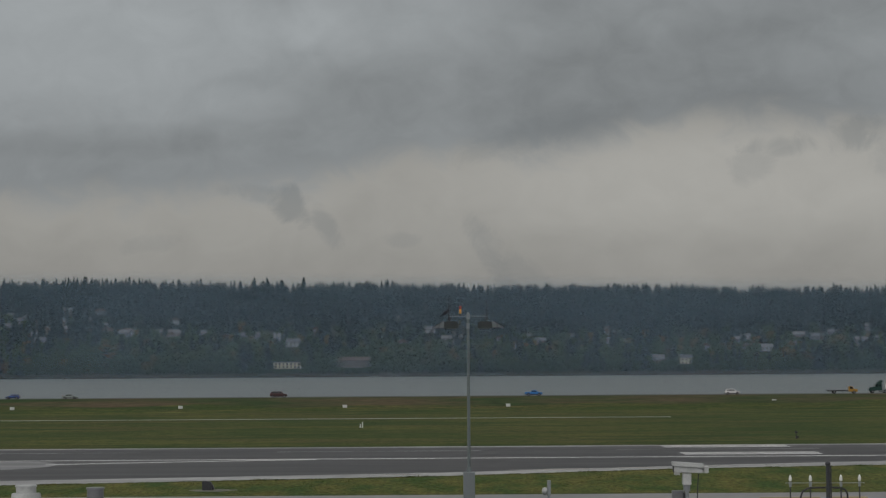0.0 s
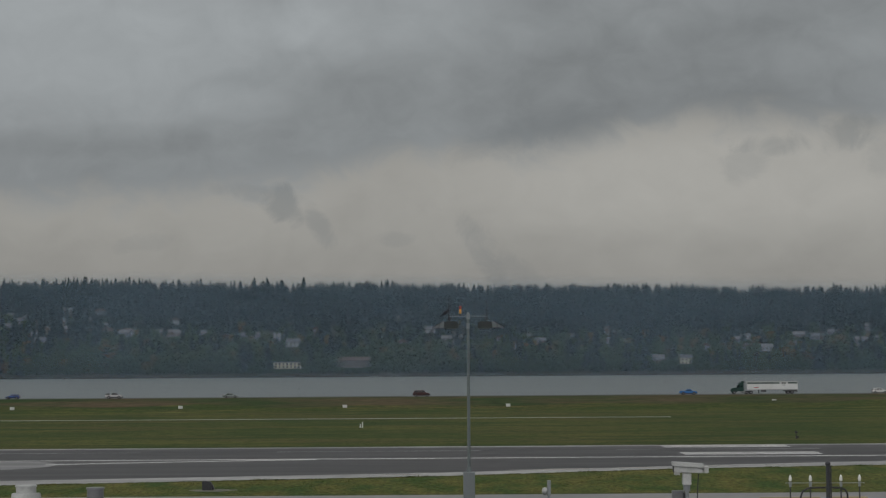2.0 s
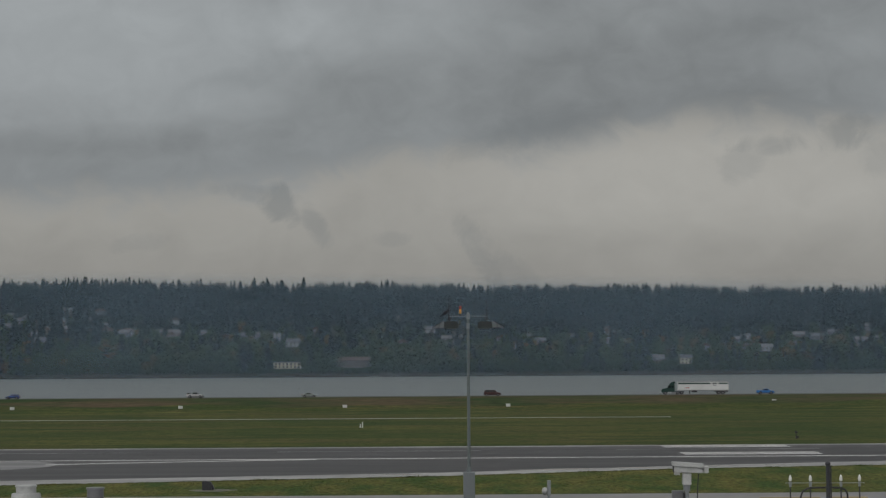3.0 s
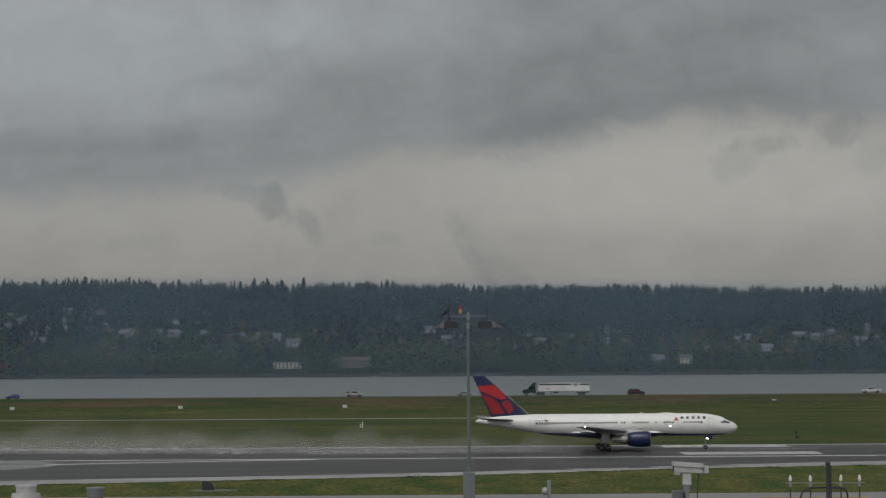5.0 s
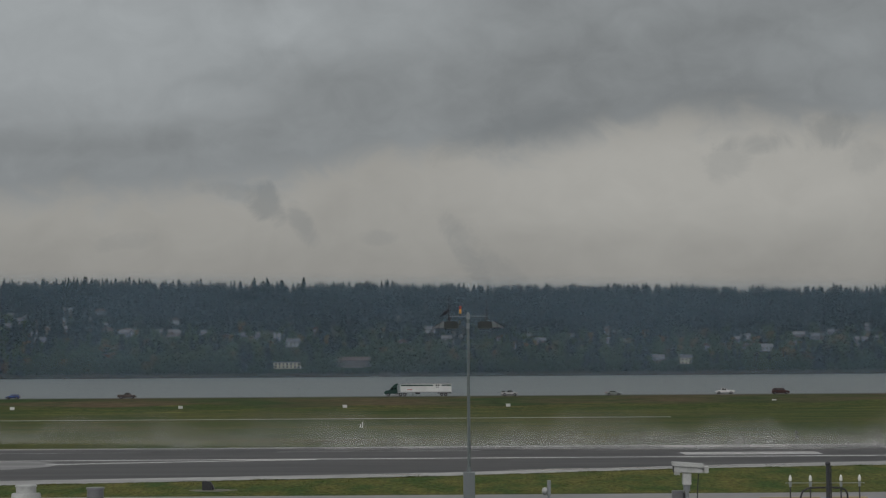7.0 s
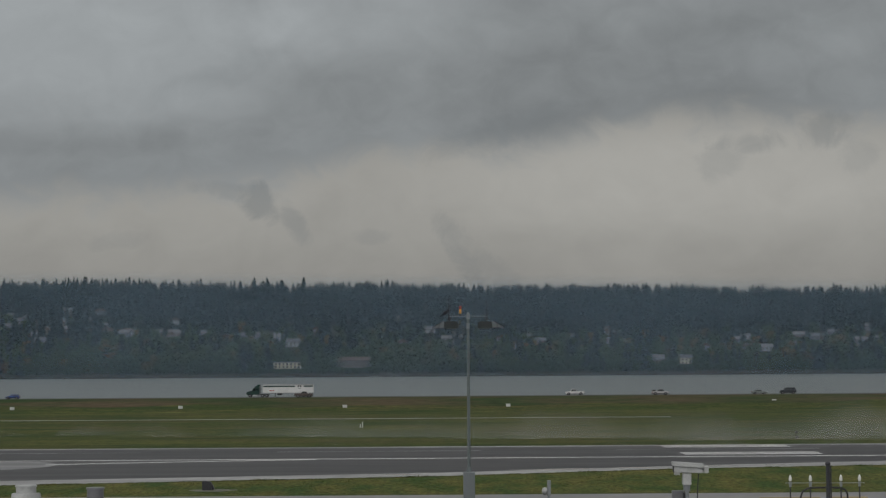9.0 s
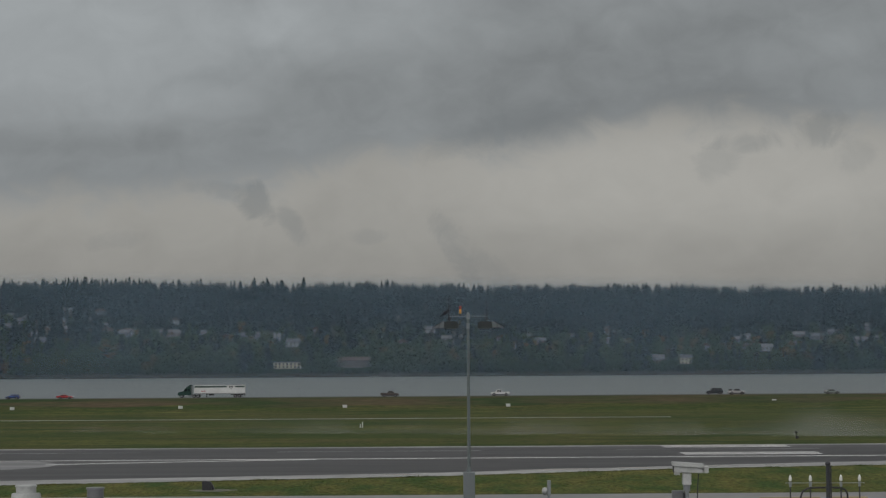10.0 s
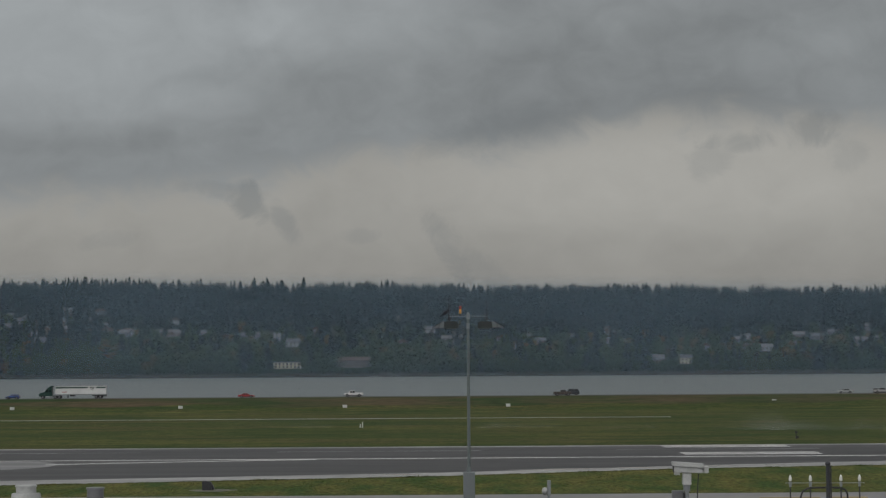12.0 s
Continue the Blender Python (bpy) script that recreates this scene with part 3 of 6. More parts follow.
def house(x, y, w, h, kind, k):
    d = 8.0 + (k * 37 % 5)
    tall = h > 4.6
    wide = w > 20
    roof_kind = k * 7 % 3
    flat = wide and kind == 0
    z = min(ground_z(x - w / 2, y - d / 2), ground_z(x + w / 2, y - d / 2)) - 0.3
    ob = thing("house", f"{'long' if wide else 'small'} {WALL_WORDS[kind]} {'two-storey' if tall else 'one-storey'} house with {ROOF_WORDS[roof_kind]} roof", "house", "houses on the far bank", pose(x, y, z, rz=(k * 53 % 30) - 15 if not wide else 0))
    H = h + 0.8
    bm2 = bmesh.new()
    box(bm2, (0, 0, H / 2), (w, d, H))
    part("wall", bm2, WALLS[kind], ob)
    bm2 = bmesh.new()
    rise = 0.6 if flat else min(3.4, 0.36 * min(w, d) + 0.5)
    o = 0.5
    if k % 3 == 1 and not wide:  # gable towards the river
        ring = [(-w / 2 - o, H - 0.1), (w / 2 + o, H - 0.1), (w / 2 + o, H + 0.12), (0, H + rise), (-w / 2 - o, H + 0.12)]
        loft(bm2, [[Vector((px, yy, pz)) for px, pz in ring] for yy in (-d / 2 - o, d / 2 + o)])
    else:
        ring = [(-d / 2 - o, H - 0.1), (d / 2 + o, H - 0.1), (d / 2 + o, H + 0.12), (0, H + rise), (-d / 2 - o, H + 0.12)]
        loft(bm2, [[Vector((xx, py, pz)) for py, pz in ring] for xx in (-w / 2 - o, w / 2 + o)])
    rf = part("roof", bm2, ROOFS[roof_kind], ob)
    if k % 4 == 0 and not flat:
        bm2 = bmesh.new()
        box(bm2, (w * 0.22, 0.8, H + rise * 0.8), (0.9, 0.9, 1.8))
        part("chimney", bm2, WALLS[3], rf)
    count = max(2, int(w / 3.2))
    for s in range(2 if tall else 1):
        for i in range(count):
            cx = -w / 2 + (i + 0.5) * w / count
            cz = H - 1.5 - s * 2.7
            ww = 1.7 if (i + s + k) % 3 else 1.1
            bm2 = bmesh.new()
            box(bm2, (cx, -d / 2 - 0.04, cz), (ww + 0.3, 0.1, 1.6))
            fr = part("window", bm2, TRIM, ob)
            bm2 = bmesh.new()
            box(bm2, (cx, -d / 2 - 0.09, cz), (ww, 0.06, 1.3))
            part("pane", bm2, HOUSE_GLASS, fr)


# further houses in the same neighbourhoods, mostly hidden among the trees: centre x, spread, nearest y, farthest y, count
lots = np.random.default_rng(19)
for cx, half, y0, y1, count in ((-430, 90, 2330, 2620, 16), (-260, 90, 2330, 2500, 8), (-20, 60, 2240, 2420, 5), (190, 110, 2290, 2560, 14), (330, 70, 2200, 2500, 9), (480, 70, 2330, 2560, 10)):
    for i in range(count):
        x, y = cx + lots.uniform(-half, half), lots.uniform(y0, y1)
        if all(math.hypot(x - q[0], (y - q[1]) * 0.5) > 17 for q in HOUSE_ROWS):
            HOUSE_ROWS.append((round(x, 1), round(y, 1), lots.uniform(7.5, 13), lots.uniform(3.0, 5.4), int(lots.choice((2, 2, 3, 3, 4, 5)))))
HOUSES_AT += [(x, y, w) for x, y, w, h, kind in HOUSE_ROWS]
for k, (x, y, w, h, kind) in enumerate(HOUSE_ROWS):
    house(x, y, w, h, kind, k)


# ---- single tall firs on the ridge ----
def fir(seed):
    v, f = conifer_mesh(130, seed)
    me = bpy.data.meshes.new("crown")
    me.from_pydata((v * (1.15, 1.15, 1)).tolist(), [], f.tolist())
    me.materials.append(CONIFER)
    ob = thing("fir_tree", "tall dark fir standing above the ridge woods", "tree", "firs on the ridge")
    bm2 = bmesh.new()
    rod(bm2, (0, 0, -0.02), (0, 0, 0.9), 0.016, 0.003, 7)
    part("trunk", bm2, BARK, ob)
    cr = new("crown", me)
    cr.parent = ob
    return ob


firs = [fir(60 + i) for i in range(5)]
for k, (x, top) in enumerate(RIDGE_TREES):
    z = ground_z(x, 3160) - 0.5
    ob = firs[k] if k < len(firs) else firs[k % 5].copy()
    if k < len(firs):
        ob.matrix_basis = pose(x, 3160, z, rz=k * 40)
    else:
        bpy.data.objects.remove(ob)
        ob = copy_thing(firs[k % 5], pose(x, 3160, z, rz=k * 47))
    ob.scale = (top - 3.0 - z,) * 3
conifers, leafy, russet = [], [], []
for i in range(12500):
    y = 1990 + 1260 * rng.random() ** 1.15
    x = (rng.random() * 2 - 1) * (0.215 * y + 60)
    far = (y - 1990) / 1260
    patch = noise.noise((x / 120, y / 150, 4.0))
    needle = rng.random() < (0.18 + 0.9 * max(0, far - 0.16) / 0.35 + 0.5 * patch)
    open_land = 0.12 < far < 0.42 and patch < -0.12 and rng.random() < 0.55
    if open_land or rng.random() < 0.28:
        continue
    z = ground_z(x, y) - 0.6
    if needle:
        h = rng.uniform(11, 27) * (1.0 if far < 0.8 else 1.0 + 0.16 * noise.noise((x / 60, 2.0, 7.0)))
        row = (x, y, z, h, rng.uniform(0.9, 1.5), rng.random() * 6.28, rng.integers(5))
        dest = conifers
    else:
        h = rng.uniform(9, 18)
        row = (x, y, z, h, rng.uniform(0.9, 1.4), rng.random() * 6.28, rng.integers(5))
        dest = russet if rng.random() < (0.16 if 0.1 < far < 0.55 else 0.05) else leafy
    fit = room_for_tree(x, y, z, h, rng.random() < 0.25)
    if fit > 2.5:
        dest.append((*row[:3], fit, *row[4:]))
# close ranks of firs along the ridge, in clusters with dips between them
for i in range(760):
    x = rng.uniform(-760, 760)
    y = rng.uniform(3110, 3190)
    tip = 110.5 - (0.0135 if x < 0 else 0.0154) * x + 5.0 * noise.noise((x / 24, 3.0, 5.0)) + 2.2 * noise.noise((x / 9, 8.0, 5.0)) + rng.uniform(-6.0, 1.6)
    z = ground_z(x, y) - 0.6
    if tip - z > 8:
        conifers.append((x, y, z, tip - z, rng.uniform(0.9, 1.5), rng.random() * 6.28, rng.integers(5)))
# a close hedge of scrub along the far bank
for i in range(700):
    x = rng.uniform(-520, 520)
    y = rng.uniform(1995, 2016)
    h = rng.uniform(4, 10)
    h = room_for_tree(x, y, ground_z(x, y), h)
    if h > 1.5:
        leafy.append((x, y, ground_z(x, y) - 0.5, h, rng.uniform(1.0, 1.7), rng.random() * 6.28, rng.integers(5)))
# low shrubs on the open lots and along the water's edge
for i in range(2600):
    x = rng.uniform(-560, 560)
    y = rng.uniform(1991, 2300)
    if i < 900:
        y = rng.uniform(1990, 2012)
    if room_for_tree(x, y, ground_z(x, y), 3.0) < 1.0:
        continue
    leafy.append((x, y, ground_z(x, y) - 0.3, rng.uniform(1.6, 3.4), rng.uniform(1.2, 2.4), rng.random() * 6.28, 5 + rng.integers(3)))
stuff_mesh("conifer_woods", CONIFERS, conifers, CONIFER, "dense dark blue-green conifer woods on the hill")
stuff_mesh("broadleaf_woods", CROWNS, leafy, BROADLEAF, "dull green broadleaf trees along the far bank")
stuff_mesh("autumn_woods", CROWNS, russet, RUSSET, "scattered russet autumn trees on the hillside")

# ---- the airliner: nose at x = 0, tail towards -x, on its wheels ----
def fuselage_paint():
    m = mat("fuselage_paint", (0.72, 0.72, 0.69), 0.3, var=0.03, scale=0.4, second=(0.68, 0.68, 0.655))
    nn = Nodes(m)
    bs = nn.n["Principled BSDF"]
    white = bs.inputs["Base Color"].links[0].from_socket
    sp = nn.n.new("ShaderNodeSeparateXYZ")
    nn.l.new(nn.n.new("ShaderNodeTexCoord").outputs["Object"], sp.inputs[0])
    x, z = sp.outputs["X"], sp.outputs["Z"]
    # navy belly with an upper edge that falls away towards nose and tail
    back = nn.step(x, -38.5, -34.5, 2.85, 3.12)
    front = nn.step(x, -17.0, -9.0, 0.0, 0.30)
    line = nn.math("SUBTRACT", back, front)
    belly = nn.math("LESS_THAN", z, line)
    mx = nn.n.new("ShaderNodeMix")
    mx.data_type = "RGBA"
    nn.l.new(belly, mx.inputs["Factor"]), nn.l.new(white, mx.inputs["A"])
    mx.inputs["B"].default_value = (0.010, 0.016, 0.065, 1)
    nn.l.new(mx.outputs["Result"], bs.inputs["Base Color"])
    return m


def body_ring(x, top, bottom, w, n=28):
    zc, hz = (top + bottom) / 2, (top - bottom) / 2
    return [Vector((x, w * math.sin(2 * math.pi * i / n), zc + hz * math.cos(2 * math.pi * i / n))) for i in range(n)]


def wing_section(le, te, y, z, thick, n=8):
    """An aerofoil ring from leading edge le to trailing edge te."""
    c = le - te
    up, down = [], []
    for i in range(n + 1):
        s = (1 - math.cos(math.pi * i / n)) / 2
        t = thick * c * (1.4845 * math.sqrt(s) - 0.63 * s - 1.758 * s * s + 1.4215 * s ** 3 - 0.5075 * s ** 4) * 2
        up.append(Vector((le - s * c, y, z + t * 0.6)))
        down.append(Vector((le - s * c, y, z - t * 0.4)))
    return up + down[-2:0:-1]


airliner = thing("airliner", "white twin-engine jet airliner with navy belly and red tail", "airliner")
BODY = fuselage_paint()
bm = bmesh.new()
stations = [(0.0, 4.02, 3.80, 0.12), (-0.07, 4.22, 3.58, 0.34), (-0.25, 4.44, 3.36, 0.56), (-0.6, 4.68, 3.12, 0.80), (-1.1, 4.90, 2.92, 1.02), (-1.7, 5.12, 2.76, 1.22), (-2.3, 5.50, 2.66, 1.38), (-3.0, 5.86, 2.57, 1.52),
            (-4.2, 6.14, 2.50, 1.66), (-5.6, 6.36, 2.44, 1.80), (-7.2, 6.45, 2.42, 1.88), (-12, 6.47, 2.42, 1.88), (-20, 6.47, 2.42, 1.88), (-28, 6.47, 2.42, 1.88),
            (-31, 6.47, 2.46, 1.88), (-34, 6.46, 2.75, 1.83), (-37, 6.42, 3.20, 1.70), (-40, 6.30, 3.72, 1.42), (-42.5, 6.14, 4.15, 1.08), (-44.6, 5.92, 4.55, 0.72),
            (-46.2, 5.66, 4.86, 0.42), (-46.85, 5.45, 5.02, 0.22)]
loft(bm, [body_ring(*s) for s in stations])
fuselage = part("fuselage", smooth(bm), BODY, airliner)

# tail fin
def fin_ring(z, le, te, th):
    r = wing_section(le, te, 0, 0, th)
    return [Vector((p.x, p.z * 0.9 + 0.0, z)) for p in r]


bm = bmesh.new()
loft(bm, [fin_ring(z, le, te, th) for z, le, te, th in ((6.0, -36.9, -44.1, 0.055), (6.5, -37.9, -44.35, 0.055), (10, -41.65, -45.9, 0.055), (13.3, -45.1, -47.4, 0.05), (13.55, -45.6, -47.5, 0.03))])
fin = part("tail_fin", smooth(bm), NAVY, airliner, "navy tail fin with red shapes")


def fin_shape(name, pts, material):
    """A painted shape on both faces of the fin, a few millimetres proud."""
    b2 = bmesh.new()
    for side in (-1, 1):
        vs = []
        for u2, z in pts:
            le = -36.9 - (z - 6.0) * (8.2 / 7.3)
            te = -44.1 - (z - 6.0) * (3.3 / 7.3)
            x = te + (le - te) * u2
            s = 1 - u2
            c = le - te
            t = 0.055 * c * (1.4845 * math.sqrt(s) - 0.63 * s - 1.758 * s * s + 1.4215 * s ** 3 - 0.5075 * s ** 4)
            vs.append(b2.verts.new((x, side * (t * 1.15 + 0.03), z)))
        b2.faces.new(vs if side < 0 else vs[::-1])
    return part(name, b2, material, fin)


for side in (-1,):
    bm = bmesh.new()
    loft(bm, [[Vector((-37.0 - (z - 6.1) * 1.123 + dx, dy, z)) for dx, dy in ((0.10, 0), (-0.10, 0.12), (-0.10, -0.12))] for z in (6.5, 10.0, 13.2)])
    part("leading_edge", bm, RIM, fin, "pale bare metal leading edge")
MID_RED = mat("mid_red_paint", (0.27, 0.013, 0.022), 0.35, var=0.08)
fin_shape("fin_shape", [(0.03, 11.55), (0.90, 11.75), (0.93, 10.4), (0.86, 9.35), (0.62, 9.1), (0.40, 9.75), (0.03, 10.75)], RED)
fin_shape("fin_shape", [(0.03, 10.35), (0.36, 9.35), (0.44, 8.6), (0.40, 6.55), (0.06, 6.5)], MID_RED)
fin_shape("fin_shape", [(0.62, 8.75), (0.84, 9.05), (0.82, 8.1), (0.70, 7.2), (0.52, 6.55), (0.49, 6.6), (0.52, 8.4)], MID_RED)

# tailplane, wings
TAIL_GREY = mat("tailplane_grey", (0.20, 0.205, 0.21), 0.45, 0.2, var=0.06, scale=0.5)
GEAR_RIM = mat("gear_rim", (0.16, 0.16, 0.165), 0.5, 0.4, var=0.1)
for side in (-1, 1):
    bm = bmesh.new()
    loft(bm, [wing_section(-39.6, -44.6, side * 0.5, 5.35, 0.10), wing_section(-45.2, -47.0, side * 7.6, 5.95, 0.09)])
    part("tailplane", smooth(bm), TAIL_GREY, airliner, "grey metal tailplane")
    bm = bmesh.new()
    loft(bm, [wing_section(-15.4, -25.6, side * 1.2, 3.00, 0.13), wing_section(-19.9, -26.0, side * 6.3, 3.45, 0.12), wing_section(-28.0, -30.2, side * 18.7, 4.75, 0.10), wing_section(-28.7, -30.2, side * 19.0, 4.78, 0.06)])
    wing = part("wing", smooth(bm), mat("wing_grey", (0.26, 0.27, 0.28), 0.4, 0.2, var=0.06, scale=0.5), airliner, "grey metal wing")
    for fy, fx in ((4.2, -25.6), (9.2, -26.6), (13.2, -28.0)):
        bm = bmesh.new()
        rod(bm, (fx + 2.2, side * fy, 3.05 + 0.09 * fy * 0.95), (fx - 1.2, side * fy, 3.0 + 0.09 * fy * 0.95), 0.22, 0.06, 8)
        part("flap_fairing", smooth(bm), WHITE, wing)
    bm = bmesh.new()
    loft(bm, [wing_section(-26.0, -28.2, side * 4.2, 3.15, 0.10), wing_section(-27.0, -28.9, side * 9.5, 3.55, 0.10)])
    part("flap", smooth(bm), GALVANISED, wing)
    # engine: lathe profile of the nacelle, open at the front
    ey, ez = side * 6.55, 2.15
    eng = [(-16.45, 1.05), (-16.22, 1.20), (-16.35, 1.30), (-16.9, 1.36), (-17.9, 1.38), (-19.1, 1.30), (-20.1, 1.12), (-20.2, 0.98)]
    def ring(x, r, n=24):
        return [Vector((x, ey + r * math.sin(2 * math.pi * i / n), ez + r * math.cos(2 * math.pi * i / n))) for i in range(n)]
    bm = bmesh.new()
    loft(bm, [ring(*p) for p in eng], cap=False)
    nac = part("engine_nacelle", smooth(bm), NAVY, airliner, "navy engine nacelle")
    bm = bmesh.new()
    loft(bm, [ring(-16.48, 1.04), ring(-16.18, 1.20), ring(-16.36, 1.312)], cap=False)
    part("intake_lip", smooth(bm), RIM, nac)
    bm = bmesh.new()
    loft(bm, [ring(-17.1, 1.06), ring(-17.0, 0.35), ring(-16.5, 0.05)])
    part("fan", smooth(bm), DARK_METAL, nac)
    bm = bmesh.new()
    loft(bm, [ring(-19.9, 0.95), ring(-21.4, 0.80), ring(-22.9, 0.50), ring(-23.0, 0.3)])
    part("exhaust_cone", smooth(bm), mat("bare_metal", (0.55, 0.53, 0.50), 0.35, 0.8, var=0.1), nac, "bare metal exhaust")
    bm = bmesh.new()
    slab(bm, [(-17.6, 3.3), (-17.2, 3.55), (-19.0, 3.95), (-23.5, 3.55), (-22.4, 2.9), (-20.5, 2.9)], ey - 0.18, ey + 0.18)
    part("pylon", bm, WHITE, nac)

# belly fairing
bm = bmesh.new()
loft(bm, [body_ring(-13.2, 3.5, 2.6, 1.2), body_ring(-15, 3.7, 2.22, 1.9), body_ring(-20, 3.8, 2.05, 2.05), (body_ring(-26, 3.8, 2.05, 2.05)), body_ring(-29, 3.7, 2.25, 1.8), body_ring(-31, 3.5, 2.6, 1.2)])
part("wing_root_fairing", smooth(bm), BODY, airliner)


# landing gear
def gear_wheel(parent, x, y, r, w):
    b2 = bmesh.new()
    rod(b2, (x, y - w / 2, r), (x, y + w / 2, r), r, n=20)
    bmesh.ops.bevel(b2, geom=[e for e in b2.edges if abs(e.verts[0].co.y - e.verts[1].co.y) < 1e-4], offset=0.07, segments=2, affect="EDGES")
    t = part("wheel", smooth(b2), RUBBER, parent)
    b2 = bmesh.new()
    rod(b2, (x, y - w / 2 - 0.012, r), (x, y + w / 2 + 0.012, r), r * 0.5, n=14)
    part("rim", b2, GEAR_RIM, t)


bm = bmesh.new()
rod(bm, (-5.75, 0, 0.38), (-5.75, 0, 2.7), 0.09), rod(bm, (-5.75, -0.3, 0.38), (-5.75, 0.3, 0.38), 0.06), rod(bm, (-5.75, 0, 1.2), (-4.6, 0, 2.6), 0.05)
nose_gear = part("nose_gear", bm, GALVANISED, airliner)
for y in (-0.28, 0.28):
    gear_wheel(nose_gear, -5.75, y, 0.39, 0.24)
bm = bmesh.new()
box(bm, (-5.2, -0.42, 2.15), (1.3, 0.04, 0.7), 0.01), box(bm, (-5.2, 0.42, 2.15), (1.3, 0.04, 0.7), 0.01)
part("gear_door", bm, NAVY, nose_gear)
for side in (-1, 1):
    y = side * 3.66
    bm = bmesh.new()
    rod(bm, (-24.0, y, 0.6), (-23.8, y, 3.3), 0.16), rod(bm, (-24.75, y, 0.56), (-23.35, y, 0.56), 0.1), rod(bm, (-24, y, 1.2), (-24, side * 1.6, 2.9), 0.08), rod(bm, (-24.0, y, 1.0), (-22.6, y, 3.0), 0.07)
    g = part("main_gear", bm, GALVANISED, airliner)
    for x in (-24.65, -23.45):
        for dy in (-0.43, 0.43):
            gear_wheel(g, x, y + dy, 0.54, 0.38)
    bm = bmesh.new()
    box(bm, (-23.9, y + side * 0.55, 2.2), (1.5, 0.05, 1.7), 0.02)
    part("gear_door", bm, WHITE, g)

# cabin windows, doors, cockpit glass
def skin_y(z, top=6.47, bottom=2.42, w=1.88):
    return w * math.sqrt(max(0, 1 - ((z - (top + bottom) / 2) / ((top - bottom) / 2)) ** 2))


pane_bm = bmesh.new()
box(pane_bm, (0, 0, 0), (0.27, 0.05, 0.46), 0.02)
WINDOW_GLASS = mat("cabin_window", (0.05, 0.055, 0.065), 0.15, var=0.1)
first = None
gaps = [(-11.2, -9.9), (-16.2, -15.2), (-19.9, -18.9), (-14.6, -13.6), (-21.8, -21.2)]
for side in (-1, 1):
    for k in range(62):
        x = -6.6 - k * 0.508
        if any(a < x < c for a, c in gaps) or x < -36.5:
            continue
        if first is None:
            ob = first = part("cabin_window", pane_bm, WINDOW_GLASS, airliner)
        else:
            ob = new("cabin_window", first.data)
            ob.parent = airliner
        ob.matrix_basis = pose(x, side * skin_y(4.85), 4.85, rx=side * -12)
for side in (-1, 1):
    for x, w in ((-4.9, 0.9), (-10.5, 0.85), (-36.8, 0.8)):
        y = side * (skin_y(4.75) - (0.06 if x > -6 else 0.0) - (0.12 if x < -36 else 0))
        d = new("cabin_door")
        d.parent = airliner
        b2 = bmesh.new()
        for cx, cz, sx, sz in ((0, 0.9, w, 0.03), (0, -0.9, w, 0.03), (-w / 2, 0, 0.03, 1.8), (w / 2, 0, 0.03, 1.8)):
            yy = skin_y(4.75 + cz, w=1.88)
            box(b2, (cx, side * (skin_y(4.75 + cz) - skin_y(4.75)), cz), (sx, 0.05, sz))
        d2 = part("door_outline", b2, GALVANISED, airliner)
        d2.matrix_basis = pose(x, y, 4.75)
        bpy.data.objects.remove(d)
bm = bmesh.new()
for side in (-1, 1):
    for x0, x1, za, zb in ((-1.95, -1.35, 4.66, 5.06), (-2.62, -2.0, 4.70, 5.28), (-3.1, -2.68, 4.72, 5.16)):
        def cy(x, z):
            for (xa, ta, ba, wa), (xb, tb, bb, wb) in zip(stations, stations[1:]):
                if xb <= x <= xa:
                    q = (x - xa) / (xb - xa)
                    return skin_y(z, ta + (tb - ta) * q, ba + (bb - ba) * q, wa + (wb - wa) * q)
            return 1.88
        k2 = 5
        pane = [[bm.verts.new((x0 + (x1 - x0) * i / k2, side * (cy(x0 + (x1 - x0) * i / k2, za + (zb - 0.24 * i / k2 - za) * j / k2) + 0.02), za + (zb - 0.24 * i / k2 - za) * j / k2)) for j in range(k2 + 1)] for i in range(k2 + 1)]
        for i in range(k2):
            for j in range(k2):
                f = (pane[i][j], pane[i + 1][j], pane[i + 1][j + 1], pane[i][j + 1])
                bm.faces.new(f if side < 0 else f[::-1])
part("cockpit_window", bm, mat("cockpit_glass", (0.06, 0.065, 0.075), 0.12, var=0.1), airliner)

